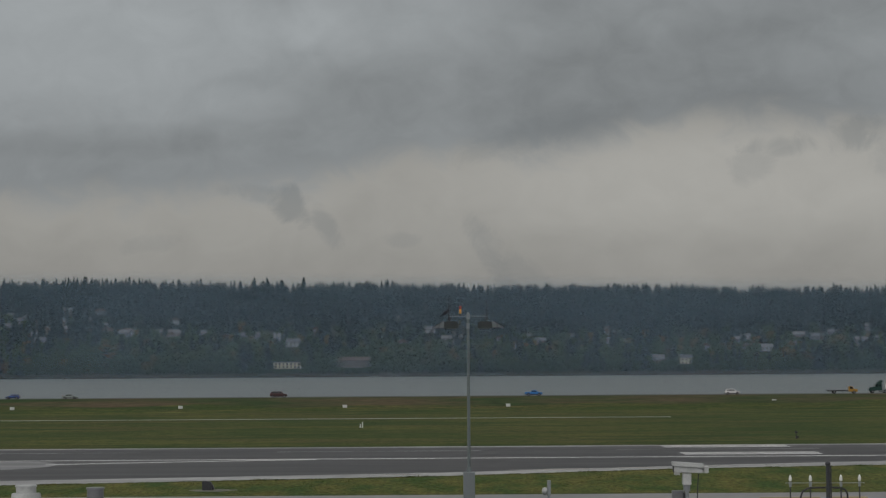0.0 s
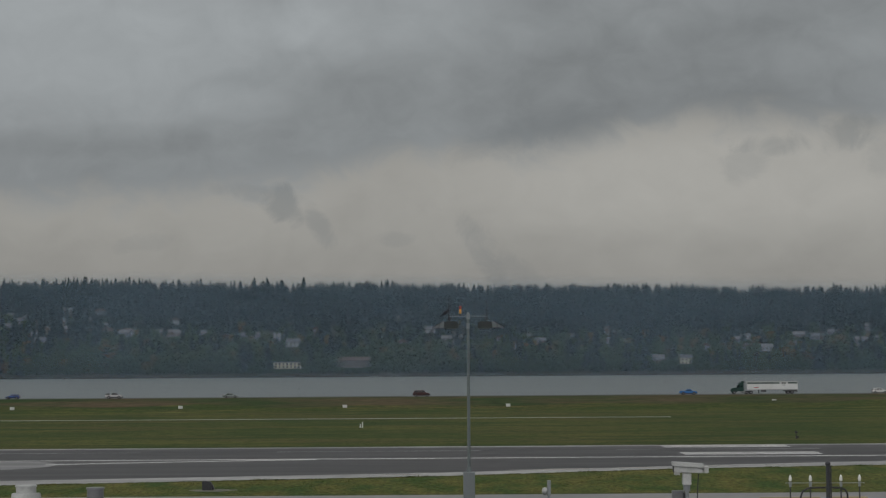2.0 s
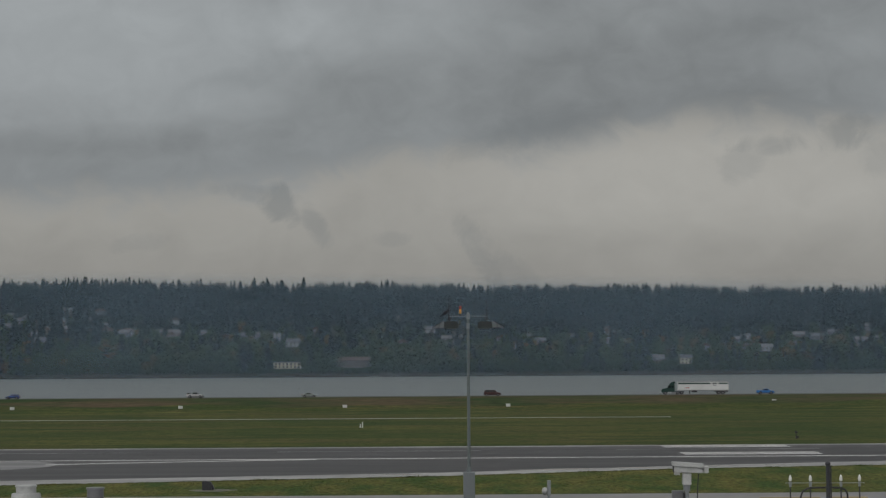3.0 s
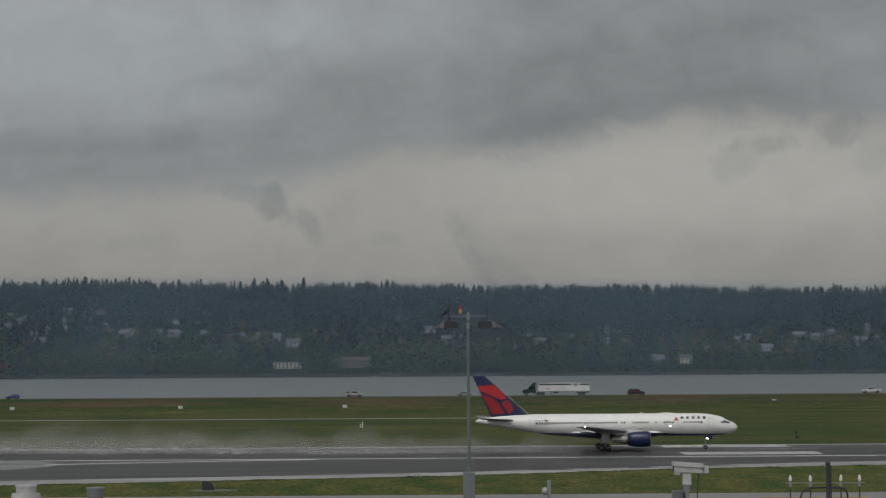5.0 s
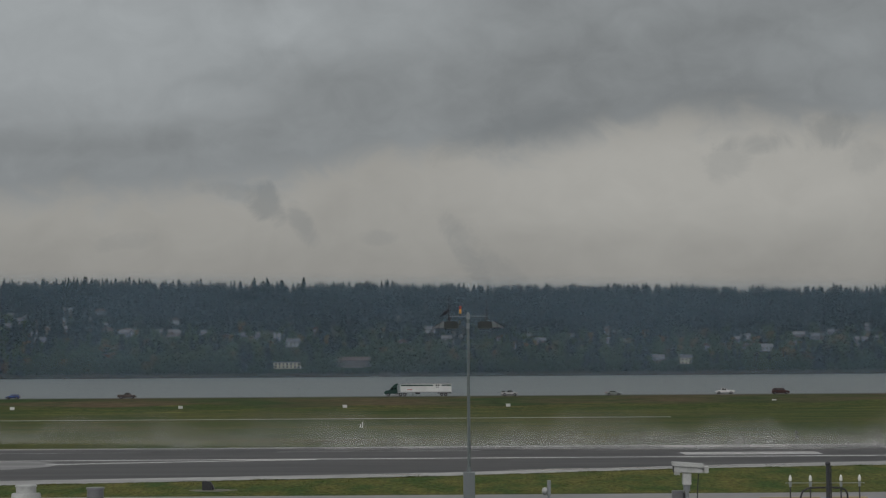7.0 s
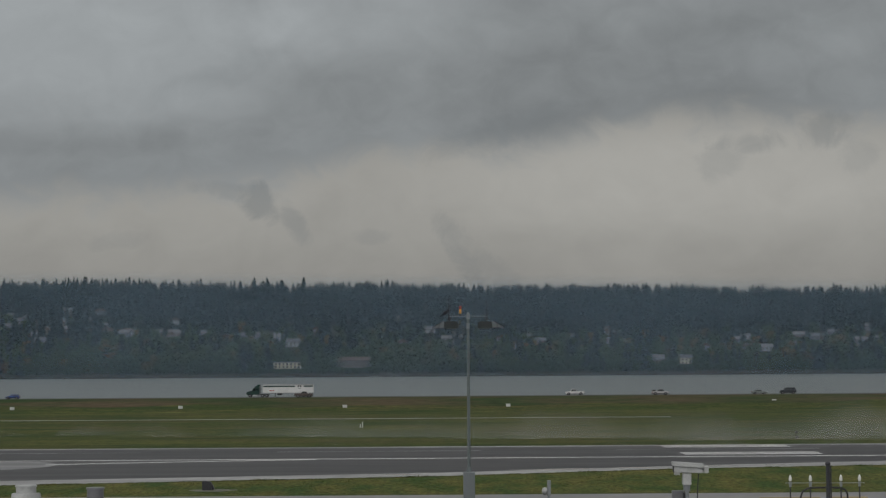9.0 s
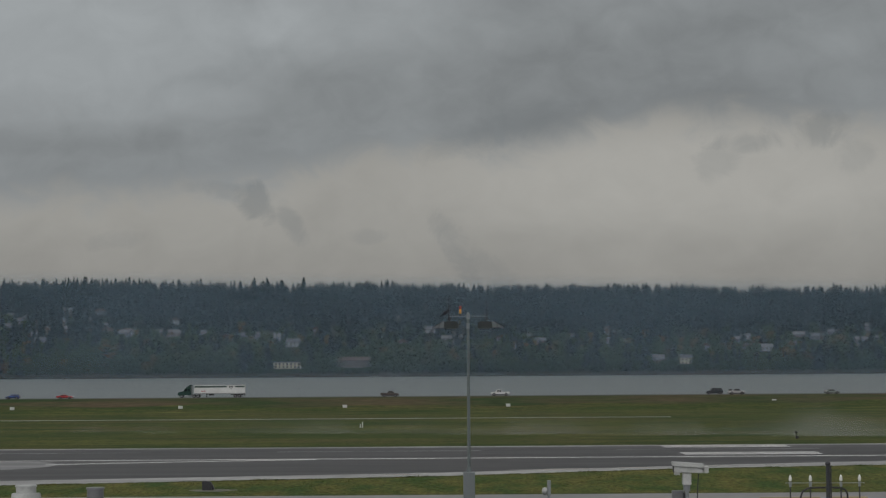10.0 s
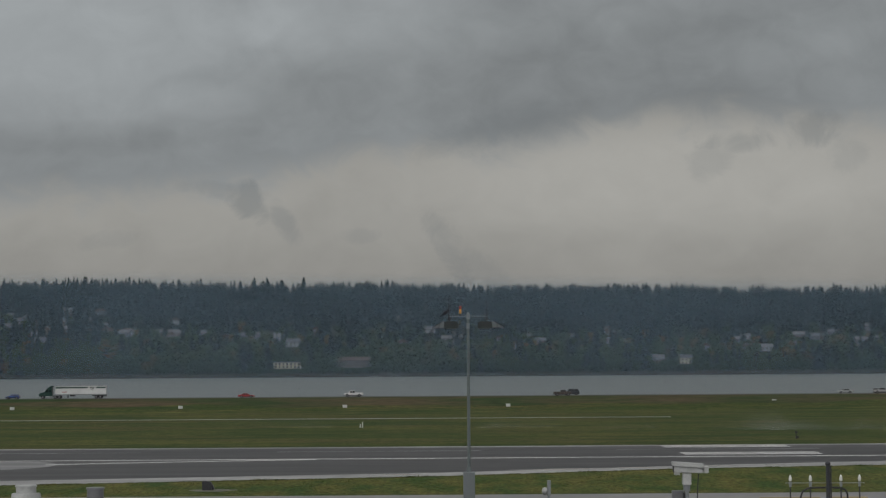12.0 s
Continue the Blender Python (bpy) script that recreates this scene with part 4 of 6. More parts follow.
# name bars, emblem, registration bars, antennas
INK = mat("dark_lettering", (0.17, 0.17, 0.21), 0.4, var=0.05)
for side in (-1, 1):
    b2 = bmesh.new()
    for k in range(5):
        x = -10.05 + 0.98 * k if side < 0 else -6.1 - 0.98 * k
        box(b2, (x, side * (skin_y(5.58) + 0.035), 5.58), (0.50, 0.06, 0.88), turn=pose(0, 0, 0, rx=side * -33))
    part("name_bar", b2, INK, airliner, "dark name bars above the windows")
    b2 = bmesh.new()
    y = side * (skin_y(5.6) + 0.02)
    for tri in (((-11.55, 5.22), (-10.65, 5.22), (-11.1, 5.88)),):
        f = [b2.verts.new((x, side * (skin_y(z) + 0.06), z)) for x, z in tri]
        b2.faces.new(f if side < 0 else f[::-1])
    part("emblem", b2, RED, airliner, "small red triangular emblem")
    b2 = bmesh.new()
    for k in range(5):
        box(b2, (-36.2 + k * 0.30, side * (skin_y(5.3, 6.44, 3.0, 1.78) + 0.01 - 0.012 * (5 - k)), 5.3), (0.20, 0.05, 0.15))
    part("registration_bar", b2, INK, airliner)
    b2 = bmesh.new()
    box(b2, (-34.3, side * skin_y(5.3, 6.46, 2.8, 1.82), 5.3), (0.55, 0.05, 0.34))
    part("flag_patch", b2, MID_RED, airliner, "small red and blue flag patch")
    b2 = bmesh.new()
    box(b2, (-34.5, side * (skin_y(5.3, 6.46, 2.8, 1.82) + 0.012), 5.4), (0.24, 0.05, 0.17))
    part("flag_corner", b2, NAVY, airliner)
bm = bmesh.new()
loft(bm, [[Vector((x, 0.55 * k * math.sin(a), 6.40 + 0.22 * k * math.cos(a) + 0.0)) for a in [math.pi * i / 6 - math.pi / 2 for i in range(7)]] for x, k in ((-11.1, 0.2), (-11.8, 0.8), (-12.8, 1.0), (-13.6, 0.8), (-14.2, 0.2))], closed=False, cap=False)
part("radome", smooth(bm), WHITE, airliner)
bm = bmesh.new()
slab(bm, [(-16.9, 6.4), (-17.3, 6.4), (-17.35, 6.8), (-17.2, 6.8)], -0.03, 0.03)
slab(bm, [(-19.9, 2.5), (-20.3, 2.5), (-20.3, 2.1), (-20.15, 2.1)], -0.03, 0.03)
part("blade_antenna", bm, WHITE, airliner)
# lights: nose gear lamp, wing root lamp, wing tip lamp
LAMP = glow("landing_lamp", (1.0, 0.93, 0.80), 6)
bm = bmesh.new()
bmesh.ops.create_icosphere(bm, subdivisions=2, radius=0.14, matrix=Matrix.Translation((-5.5, -0.52, 1.95)))
part("landing_light", bm, LAMP, airliner)
bm = bmesh.new()
bmesh.ops.create_icosphere(bm, subdivisions=2, radius=0.10, matrix=Matrix.Translation((-12.2, -1.86, 4.28)) @ Matrix.Diagonal((1.7, 0.6, 1, 1)))
part("wing_light", bm, LAMP, airliner)
bm = bmesh.new()
bmesh.ops.create_icosphere(bm, subdivisions=2, radius=0.10, matrix=Matrix.Translation((-28.5, -19.0, 4.82)))
part("wingtip_light", bm, glow("wingtip_lamp", (0.75, 1.0, 0.95), 9), airliner)
PLANE_ROWS = [(0, -280), (1.6, -172.5), (3.2, -69.8), (4.0, -16.2), (4.8, 38.9), (5.2, 66.4), (5.5, 87.7), (6.1, 130.6), (7, 196), (9, 346), (12, 576)]

# ---- floodlight mast with a crow ----
mast = thing("floodlight_mast", "grey steel floodlight mast with two lamp heads and aerials", "light pole", at=pose(1.10, 100, 0))
POLE_GREY = mat("pole_grey", (0.145, 0.168, 0.170), 0.5, 0.15, var=0.08, scale=1.5)
BOX_GREY = mat("cabinet_grey", (0.17, 0.19, 0.20), 0.5, 0.1, var=0.06, scale=2)
LAMP_HOUSING = mat("lamp_housing", (0.045, 0.055, 0.055), 0.5, 0.2, var=0.15, scale=4)
VISOR_GREY = mat("visor_grey", (0.20, 0.225, 0.235), 0.4, 0.3, var=0.12, scale=4)
bm = bmesh.new()
box(bm, (0, 0, 6.4), (0.52, 0.52, 12.8), 0.02)
part("base_column", bm, BOX_GREY, mast)
bm = bmesh.new()
rod(bm, (0, 0, 12.8), (0, 0, 13.0), 0.13, 0.10, 24), rod(bm, (0, 0, 13.0), (0, 0, 19.72), 0.078, 0.058, 24)
part("pole", bm, POLE_GREY, mast)
bm = bmesh.new()
rod(bm, (0, 0, 19.62), (0, 0, 19.86), 0.085, 0.085, 14), rod(bm, (0, 0, 19.86), (0, 0, 19.94), 0.06, 0.05, 14), rod(bm, (0, 0, 19.2), (0, 0, 19.45), 0.075, 0.075, 14)
part("pole_cap", bm, GALVANISED, mast)
bm = bmesh.new()
box(bm, (0.0, 0, 19.76), (1.80, 0.05, 0.05), 0.008)
part("cross_arm", bm, POLE_GREY, mast)
for s in (-1, 1):
    cx = s * 0.85
    bm = bmesh.new()
    rod(bm, (cx, 0, 19.72), (cx, 0, 20.58 if s < 0 else 20.52), 0.026, 0.018, 8), rod(bm, (cx, 0, 19.62), (cx, 0, 19.85), 0.05, 0.04, 10), box(bm, (cx, 0, 19.63), (0.14, 0.1, 0.06))
    part("aerial", bm, DARK_METAL, mast)
    cx = s * 0.76
    # lamp head: dark ribbed housing with a bevelled lower edge
    bm = bmesh.new()
    slab(bm, [(cx - 0.33, 19.27), (cx - 0.29, 19.22), (cx + 0.29, 19.22), (cx + 0.33, 19.27), (cx + 0.31, 19.48), (cx + 0.18, 19.54), (cx - 0.18, 19.54), (cx - 0.31, 19.48)], -0.24, 0.24)
    head = part("lamp_head", bm, LAMP_HOUSING, mast, "dark cast lamp housing")
    for i in range(6):
        bm = bmesh.new()
        box(bm, (cx - 0.25 + 0.10 * i, 0, 19.40), (0.022, 0.52, 0.19), 0.005)
        part("cooling_fin", bm, DARK_METAL, head)
    bm = bmesh.new()
    box(bm, (cx, 0, 19.20), (0.46, 0.36, 0.035), 0.008)
    part("lamp_glass", bm, VISOR_GREY, head, "pale lamp glass below the housing")
    bm = bmesh.new()
    slab(bm, [(cx + s * 0.32, 19.25), (cx + s * 0.30, 19.53), (cx + s * 0.40, 19.55), (cx + s * 0.86, 19.26), (cx + s * 0.84, 19.21)], -0.22, 0.22)
    visor = part("visor", bm, VISOR_GREY, head, "pale sloping visor")
    bm = bmesh.new()
    rod(bm, (cx + s * 0.38, -0.235, 19.54), (cx + s * 0.86, -0.235, 19.25), 0.014, n=6), rod(bm, (cx + s * 0.34, -0.235, 19.235), (cx + s * 0.86, -0.235, 19.235), 0.014, n=6), rod(bm, (cx + s * 0.56, -0.235, 19.25), (cx + s * 0.50, -0.235, 19.48), 0.012, n=6)
    part("visor_edge", bm, DARK_METAL, visor)
    bm = bmesh.new()
    rod(bm, (cx + s * 0.05, 0, 19.5), (cx + s * 0.05, 0, 19.72), 0.035)
    part("bracket", bm, DARK_METAL, head)
bm = bmesh.new()
rod(bm, (-0.345, 0, 19.78), (-0.345, 0, 19.88), 0.06, 0.055, 14)
beacon = part("beacon_base", bm, DARK_METAL, mast)
bm = bmesh.new()
rod(bm, (-0.345, 0, 19.88), (-0.345, 0, 20.08), 0.055, 0.055, 14)
part("amber_lens", smooth(bm), glow("amber_lens", (0.60, 0.28, 0.05), 0.06), beacon, "amber beacon lens")
bm = bmesh.new()
rod(bm, (-0.345, 0, 20.08), (-0.345, 0, 20.22), 0.06, 0.05, 14)
part("red_lens", smooth(bm), glow("red_lens", (0.22, 0.015, 0.012), 0.04), beacon, "red beacon lens")

crow = thing("crow", "black crow perched on the mast's cross arm", "bird", at=pose(0.11, 99.98, 19.775))
FEATHER = mat("black_feathers", (0.008, 0.008, 0.010), 0.7, var=0.2, scale=30)


def lump(bm2, c, s, turn=0.0, sub=2):
    bmesh.ops.create_icosphere(bm2, subdivisions=sub, radius=1, matrix=Matrix.Translation(c) @ pose(0, 0, 0, ry=turn) @ Matrix.Diagonal((*s, 1)))
    return bm2


part("body", smooth(lump(bmesh.new(), (-0.02, 0, 0.15), (0.155, 0.075, 0.085), -35)), FEATHER, crow)
part("head", smooth(lump(bmesh.new(), (0.11, 0, 0.275), (0.058, 0.048, 0.05))), FEATHER, crow)
part("beak", rod(bmesh.new(), (0.15, 0, 0.27), (0.225, 0, 0.25), 0.02, 0.003, 8), DARK_METAL, crow)
bm = bmesh.new()
slab(bm, [(-0.10, 0.11), (-0.07, 0.06), (-0.26, -0.03), (-0.28, 0.0)], -0.045, 0.045)
part("tail", bm, FEATHER, crow)
for s in (-1, 1):
    part("wing", smooth(lump(bmesh.new(), (-0.05, s * 0.065, 0.14), (0.16, 0.018, 0.06), -38)), FEATHER, crow)
    part("leg", rod(bmesh.new(), (0.01, s * 0.03, -0.01), (0.0, s * 0.03, 0.10), 0.008), DARK_METAL, crow)

# ---- things on the terminal roof in front ----
OFF_WHITE = mat("off_white_enamel", (0.42, 0.43, 0.42), 0.5, var=0.1, scale=6, second=(0.33, 0.34, 0.33))
VENT_GREY = mat("vent_grey", (0.17, 0.175, 0.18), 0.5, 0.2, var=0.1, scale=5)
ROOF_Z = 14.6


def vent(x, y, top, r, material, label, collar):
    ob = thing("roof_vent", label, "roof vent", "vents on the terminal roof", pose(x, y, ROOF_Z))
    h = top - ROOF_Z
    part("cap", rod(bmesh.new(), (0, 0, h - 0.035), (0, 0, h), r + 0.012, r + 0.006, 24), material, ob)
    part("drum", rod(bmesh.new(), (0, 0, h - 0.16 if collar else 0), (0, 0, h - 0.035), r * 0.97, r * 0.97, 24), material, ob)
    if collar:
        part("collar", rod(bmesh.new(), (0, 0, h - 0.24), (0, 0, h - 0.15), r * 1.45, r * 1.38, 24), material, ob)
        part("base", rod(bmesh.new(), (0, 0, 0), (0, 0, h - 0.24), r * 1.2, r * 1.2, 24), material, ob)


vent(-7.49, 40, 15.92, 0.185, OFF_WHITE, "off-white round roof vent with a wide collar", True)
vent(-6.25, 40, 15.87, 0.155, VENT_GREY, "grey round roof vent with a plain drum", False)

camera_post = thing("security_camera", "off-white outdoor security camera on a pan mount", "security camera", at=pose(3.27, 30, ROOF_Z, rz=0))
z0 = 16.77 - ROOF_Z
bm = bmesh.new()
slab(bm, [(-0.20, z0 - 0.02), (-0.19, z0 - 0.145), (0.19, z0 - 0.155), (0.20, z0 - 0.05)], -0.075, 0.075)
bmesh.ops.bevel(bm, geom=bm.edges[:], offset=0.008, segments=2, affect="EDGES")
house_body = part("camera_housing", bm, OFF_WHITE, camera_post)
bm = bmesh.new()
slab(bm, [(-0.215, z0 + 0.0), (-0.215, z0 - 0.055), (0.205, z0 - 0.09), (0.205, z0 - 0.03)], -0.095, 0.095)
bmesh.ops.bevel(bm, geom=bm.edges[:], offset=0.006, segments=2, affect="EDGES")
part("sun_shield", bm, OFF_WHITE, house_body)
bm = bmesh.new()
box(bm, (0.235, 0, z0 - 0.11), (0.075, 0.11, 0.095), 0.01)
part("rear_box", bm, OFF_WHITE, house_body)
part("lens_glass", rod(bmesh.new(), (-0.205, 0, z0 - 0.10), (-0.196, 0, z0 - 0.10), 0.045, n=16), CAR_GLASS, house_body)
bm = bmesh.new()
box(bm, (-0.15, 0, z0 - 0.165), (0.07, 0.12, 0.03), 0.005)
part("mount_plate", bm, OFF_WHITE, house_body)
bm = bmesh.new()
box(bm, (-0.02, 0, z0 - 0.235), (0.115, 0.13, 0.16), 0.012)
part("pan_head", bm, OFF_WHITE, camera_post)
bm = bmesh.new()
rod(bm, (-0.02, 0, z0 - 0.40), (-0.02, 0, z0 - 0.31), 0.045, 0.05, 14), rod(bm, (-0.02, 0, 0), (-0.02, 0, z0 - 0.34), 0.026, n=12)
part("post", bm, GALVANISED, camera_post)
bm = bmesh.new()
rod(bm, (-0.06, -0.01, 0), (-0.06, -0.01, z0 - 0.42), 0.018, n=8)
part("conduit", bm, DARK_METAL, camera_post)
cable = bpy.data.curves.new("cable", "CURVE")
cable.dimensions, cable.bevel_depth = "3D", 0.007
sp = cable.splines.new("BEZIER")
sp.bezier_points.add(2)
for p, q in zip(sp.bezier_points, ((0.14, 0, z0 - 0.15), (0.125, 0, z0 - 0.40), (0.10, 0, 0))):
    p.co, p.handle_left_type, p.handle_right_type = q, "AUTO", "AUTO"
cable.materials.append(DARK_METAL)
cb = new("cable", cable)
cb.parent = camera_post
bm = bmesh.new()
box(bm, (-0.12, 0.2, z0 - 0.55), (0.16, 0.12, 0.30), 0.01), rod(bm, (-0.12, 0.2, 0), (-0.12, 0.2, z0 - 0.6), 0.03)
part("junction_box", bm, VENT_GREY, camera_post)

# small sensor on a post further out on the roof edge
sensor = thing("roof_sensor", "small white sensor head on a thin post", "sensor", at=pose(2.74, 60, 0))
bm = bmesh.new()
box(bm, (0.06, 0, 14.55), (0.10, 0.10, 0.42), 0.015)
part("bracket", bm, GALVANISED, sensor)
part("sensor_head", smooth(lump(bmesh.new(), (-0.05, -0.02, 14.47), (0.085, 0.085, 0.11))), OFF_WHITE, sensor)
part("post", rod(bmesh.new(), (0.06, 0, 0), (0.06, 0, 14.4), 0.035), GALVANISED, sensor)
part("lower_lamp", smooth(lump(bmesh.new(), (-0.06, -0.02, 14.18), (0.07, 0.07, 0.08))), DARK_METAL, sensor)

# row of white-tipped lamps, dark hoop rail, dark post and yellow beams
TIP = mat("white_lamp_glass", (0.66, 0.66, 0.64), 0.25, var=0.03)
for x in (4.64, 4.91, 5.32, 5.57):
    ob = thing("roof_lamp", "small white bullet-shaped lamp on a thin stem", "lamp", "lamps on the roof rail", pose(x, 30, ROOF_Z))
    h = 16.58 - ROOF_Z
    bm = bmesh.new()
    prof = [(0.016, h - 0.085), (0.022, h - 0.072), (0.021, h - 0.042), (0.014, h - 0.016), (0.004, h)]
    loft(bm, [[Vector((r * math.cos(a), r * math.sin(a), z)) for a in [2 * math.pi * i / 12 for i in range(12)]] for r, z in prof])
    part("lamp_glass", smooth(bm), TIP, ob)
    part("collar", rod(bmesh.new(), (0, 0, h - 0.16), (0, 0, h - 0.095), 0.017, 0.02), GALVANISED, ob)
    part("stem", rod(bmesh.new(), (0, 0, 0), (0, 0, h - 0.16), 0.009), DARK_METAL, ob)
rail = thing("hoop_rail", "dark bent steel hoop rail with a thin crossbar", "rail", at=pose(5.1, 30.05, ROOF_Z))
hoop = bpy.data.curves.new("hoop", "CURVE")
hoop.dimensions, hoop.bevel_depth = "3D", 0.013
sp = hoop.splines.new("POLY")
h = 16.405 - ROOF_Z
pts = [(-0.315, 0), (-0.315, h - 0.13), (-0.29, h - 0.05), (-0.22, h - 0.01), (-0.12, h), (0.12, h), (0.22, h - 0.005), (0.285, h - 0.03), (0.315, h - 0.09), (0.315, 0)]
sp.points.add(len(pts) - 1)
for p, (x, z) in zip(sp.points, pts):
    p.co = (x, 0, z, 1)
hoop.materials.append(DARK_METAL)
hp = new("hoop", hoop)
hp.parent = rail
part("crossbar", rod(bmesh.new(), (-0.52, 0, 16.47 - ROOF_Z), (0.55, 0, 16.465 - ROOF_Z), 0.004), GALVANISED, rail)
dark_post = thing("dark_post", "dark round post with a rounded cap", "post", at=pose(5.13, 29.9, ROOF_Z))
part("shaft", rod(bmesh.new(), (0, 0, 0), (0, 0, 16.72 - ROOF_Z), 0.029, 0.027, 14), mat("weathered_dark_steel", (0.05, 0.053, 0.06), 0.5, 0.3, var=0.25, scale=4), dark_post)
part("cap", smooth(lump(bmesh.new(), (0.0, 0, 16.73 - ROOF_Z), (0.04, 0.04, 0.032))), DARK_METAL, dark_post)
bm = bmesh.new()
rod(bm, (0.036, -0.02, 0), (0.036, -0.02, 16.70 - ROOF_Z), 0.009)
part("cable_pipe", bm, DARK_METAL, dark_post)
YELLOW = mat("yellow_paint", (0.30, 0.235, 0.11), 0.5, var=0.12, scale=5)
for x0, x1 in ((4.25, 5.10), (5.17, 5.74)):
    ob = thing("yellow_beam", "dull yellow painted steel beam with rounded ends", "beam", "beams on the roof", pose((x0 + x1) / 2, 30.3, ROOF_Z))
    bm = bmesh.new()
    box(bm, (0, 0, 16.26 - ROOF_Z - 0.06), (x1 - x0, 0.12, 0.13), 0.03)
    part("beam", bm, YELLOW, ob)
    for dx in (-0.2, 0.2):
        part("leg", rod(bmesh.new(), (dx, 0, 0), (dx, 0, 16.1 - ROOF_Z), 0.03), YELLOW, ob)

# terminal roof below the view and the parking deck under the camera
bm = bmesh.new()
box(bm, (0, 34, ROOF_Z / 2), (60, 30, ROOF_Z))
tagged(part("terminal_building", bm, mat("roof_membrane", (0.30, 0.30, 0.29), 0.8, var=0.1, scale=0.3)), "flat-roofed terminal block below the viewpoint", "building", kind="structure")
bm = bmesh.new()
box(bm, (0, -16, 8.3), (80, 34, 16.6))
tagged(part("parking_deck", bm, APRON), "concrete parking deck under the viewpoint", "building", kind="structure")

# ---- small airfield things ----
SIGN_WHITE = mat("sign_white", (0.48, 0.49, 0.48), 0.5, var=0.05)
for x, y in ((-129.3, 668), (-78.9, 668), (-29.7, 668), (19.2, 668)):
    z = ground_z(x, y)
    ob = thing("notice_board", "white rectangular board on two short posts in the grass", "sign", "boards along the levee", pose(x, y, z))
    bm = bmesh.new()
    box(bm, (0, 0, 0.56), (1.35, 0.08, 0.85), 0.02)
    part("board", bm, SIGN_WHITE, ob)
    for dx in (-0.5, 0.5):
        part("post", rod(bmesh.new(), (dx, 0.06, -0.1), (dx, 0.06, 0.9), 0.04), GALVANISED, ob)
ob = thing("white_block", "low white concrete block lying on the levee slope", "block", at=pose(100.8, 681, ground_z(100, 681) - 0.05))
bm = bmesh.new()
slab(bm, [(-0.7, 0), (0.7, 0), (0.62, 0.35), (0.2, 0.5), (-0.6, 0.45)], -0.4, 0.4)
part("block", bm, SIGN_WHITE, ob)
ob = thing("airfield_marker", "pair of small white frangible markers in the grass", "marker", at=pose(-19.4, 524, 0))
for dx, h in ((-0.28, 0.75), (0.22, 1.15)):
    bm = bmesh.new()
    rod(bm, (dx, 0, 0), (dx, 0, h), 0.17, 0.12, 10), rod(bm, (dx, 0, h), (dx + 0.1, 0, h + 0.15), 0.12, 0.05, 10)
    part("marker_post", bm, SIGN_WHITE, ob)
ob = thing("equipment_post", "dark metal equipment post beside the runway", "equipment", at=pose(69.9, 443.4, 0))
bm = bmesh.new()
rod(bm, (0, 0, 0), (0, 0, 1.2), 0.09)
part("post", bm, DARK_METAL, ob)
bm = bmesh.new()
box(bm, (0, 0, 1.3), (0.5, 0.4, 0.35), 0.03), rod(bm, (-0.1, 0, 1.4), (-0.1, 0, 1.75), 0.07)
part("head", bm, DARK_METAL, ob)
bm = bmesh.new()
box(bm, (0.15, 0, 0.35), (0.6, 0.35, 0.45), 0.03)
part("case", bm, DARK_METAL, ob)
ob = thing("utility_box", "dark metal utility box on a worn pad in the grass", "utility box", at=pose(-31.2, 293.2, 0))
bm = bmesh.new()
slab(bm, [(-0.55, 0), (0.62, 0), (0.66, 0.95), (0.5, 1.12), (-0.5, 1.25), (-0.58, 1.0)], -0.5, 0.5)
bmesh.ops.bevel(bm, geom=bm.edges[:], offset=0.04, segments=2, affect="EDGES")
part("case", bm, mat("faded_black_metal", (0.035, 0.037, 0.04), 0.6, 0.1, var=0.2), ob)
bm = bmesh.new()
box(bm, (0.74, 0, 0.42), (0.34, 0.8, 0.72), 0.05, turn=pose(0, 0, 0, ry=-24))
part("door", bm, DARK_METAL, ob)
bm = bmesh.new()
vs = [bm.verts.new((3.1 * math.cos(a) * (1 + 0.12 * math.sin(3 * a)), 2.6 * math.sin(a) * (1 + 0.1 * math.cos(5 * a)), 0.03)) for a in [2 * math.pi * i / 28 for i in range(28)]]
bm.faces.new(vs)
pad = tagged(part("gravel_pad", bm, mat("wet_gravel", (0.13, 0.125, 0.115), 0.8, var=0.3, scale=1.5, second=(0.08, 0.08, 0.06)), at=pose(-30.3, 292.4, 0)), "worn gravel pad round the utility box", "pad", kind="structure")

# boats moored at the far bank and a channel marker
for x, y, w in ((-60, 1975, 8.5), (-43.5, 1976, 5.0), (224, 1976, 4.0), (-336, 1976, 2.4)):
    ob = thing("motorboat", "small white motorboat moored at the far bank", "boat", "boats at the far bank", pose(x, y, -6.1))
    bm = bmesh.new()
    slab(bm, [(-w / 2, 0.1), (w * 0.42, 0.1), (w / 2, 1.2), (-w / 2, 0.95)], -1.1, 1.1)
    part("hull", bm, WALLS[2] if w < 6 else WALLS[1], ob)
    bm = bmesh.new()
    slab(bm, [(-w * 0.2, 0.9), (w * 0.16, 0.9), (w * 0.08, 1.8), (-w * 0.18, 1.8)], -0.8, 0.8, pinch=0.8)
    part("cabin", bm, WALLS[2], ob)
ob = thing("channel_marker", "thin dark channel marker pile standing in the river", "marker", at=pose(-49.4, 760, -9))
part("pile", rod(bmesh.new(), (0, 0, 0), (0, 0, 13.8), 0.07), GALVANISED, ob)
bm = bmesh.new()
box(bm, (0, 0, 14.0), (0.36, 0.08, 0.5), 0.02)
part("daymark", bm, GALVANISED, ob)


# ---- rough grass tufts along the pavement edges and the levee crest ----
TUFT = mat("rough_grass", (0.044, 0.070, 0.018), 0.9, var=0.3, scale=0.2, second=(0.095, 0.092, 0.032), island=0.35, spec=0.1)
tv, tf = [], []


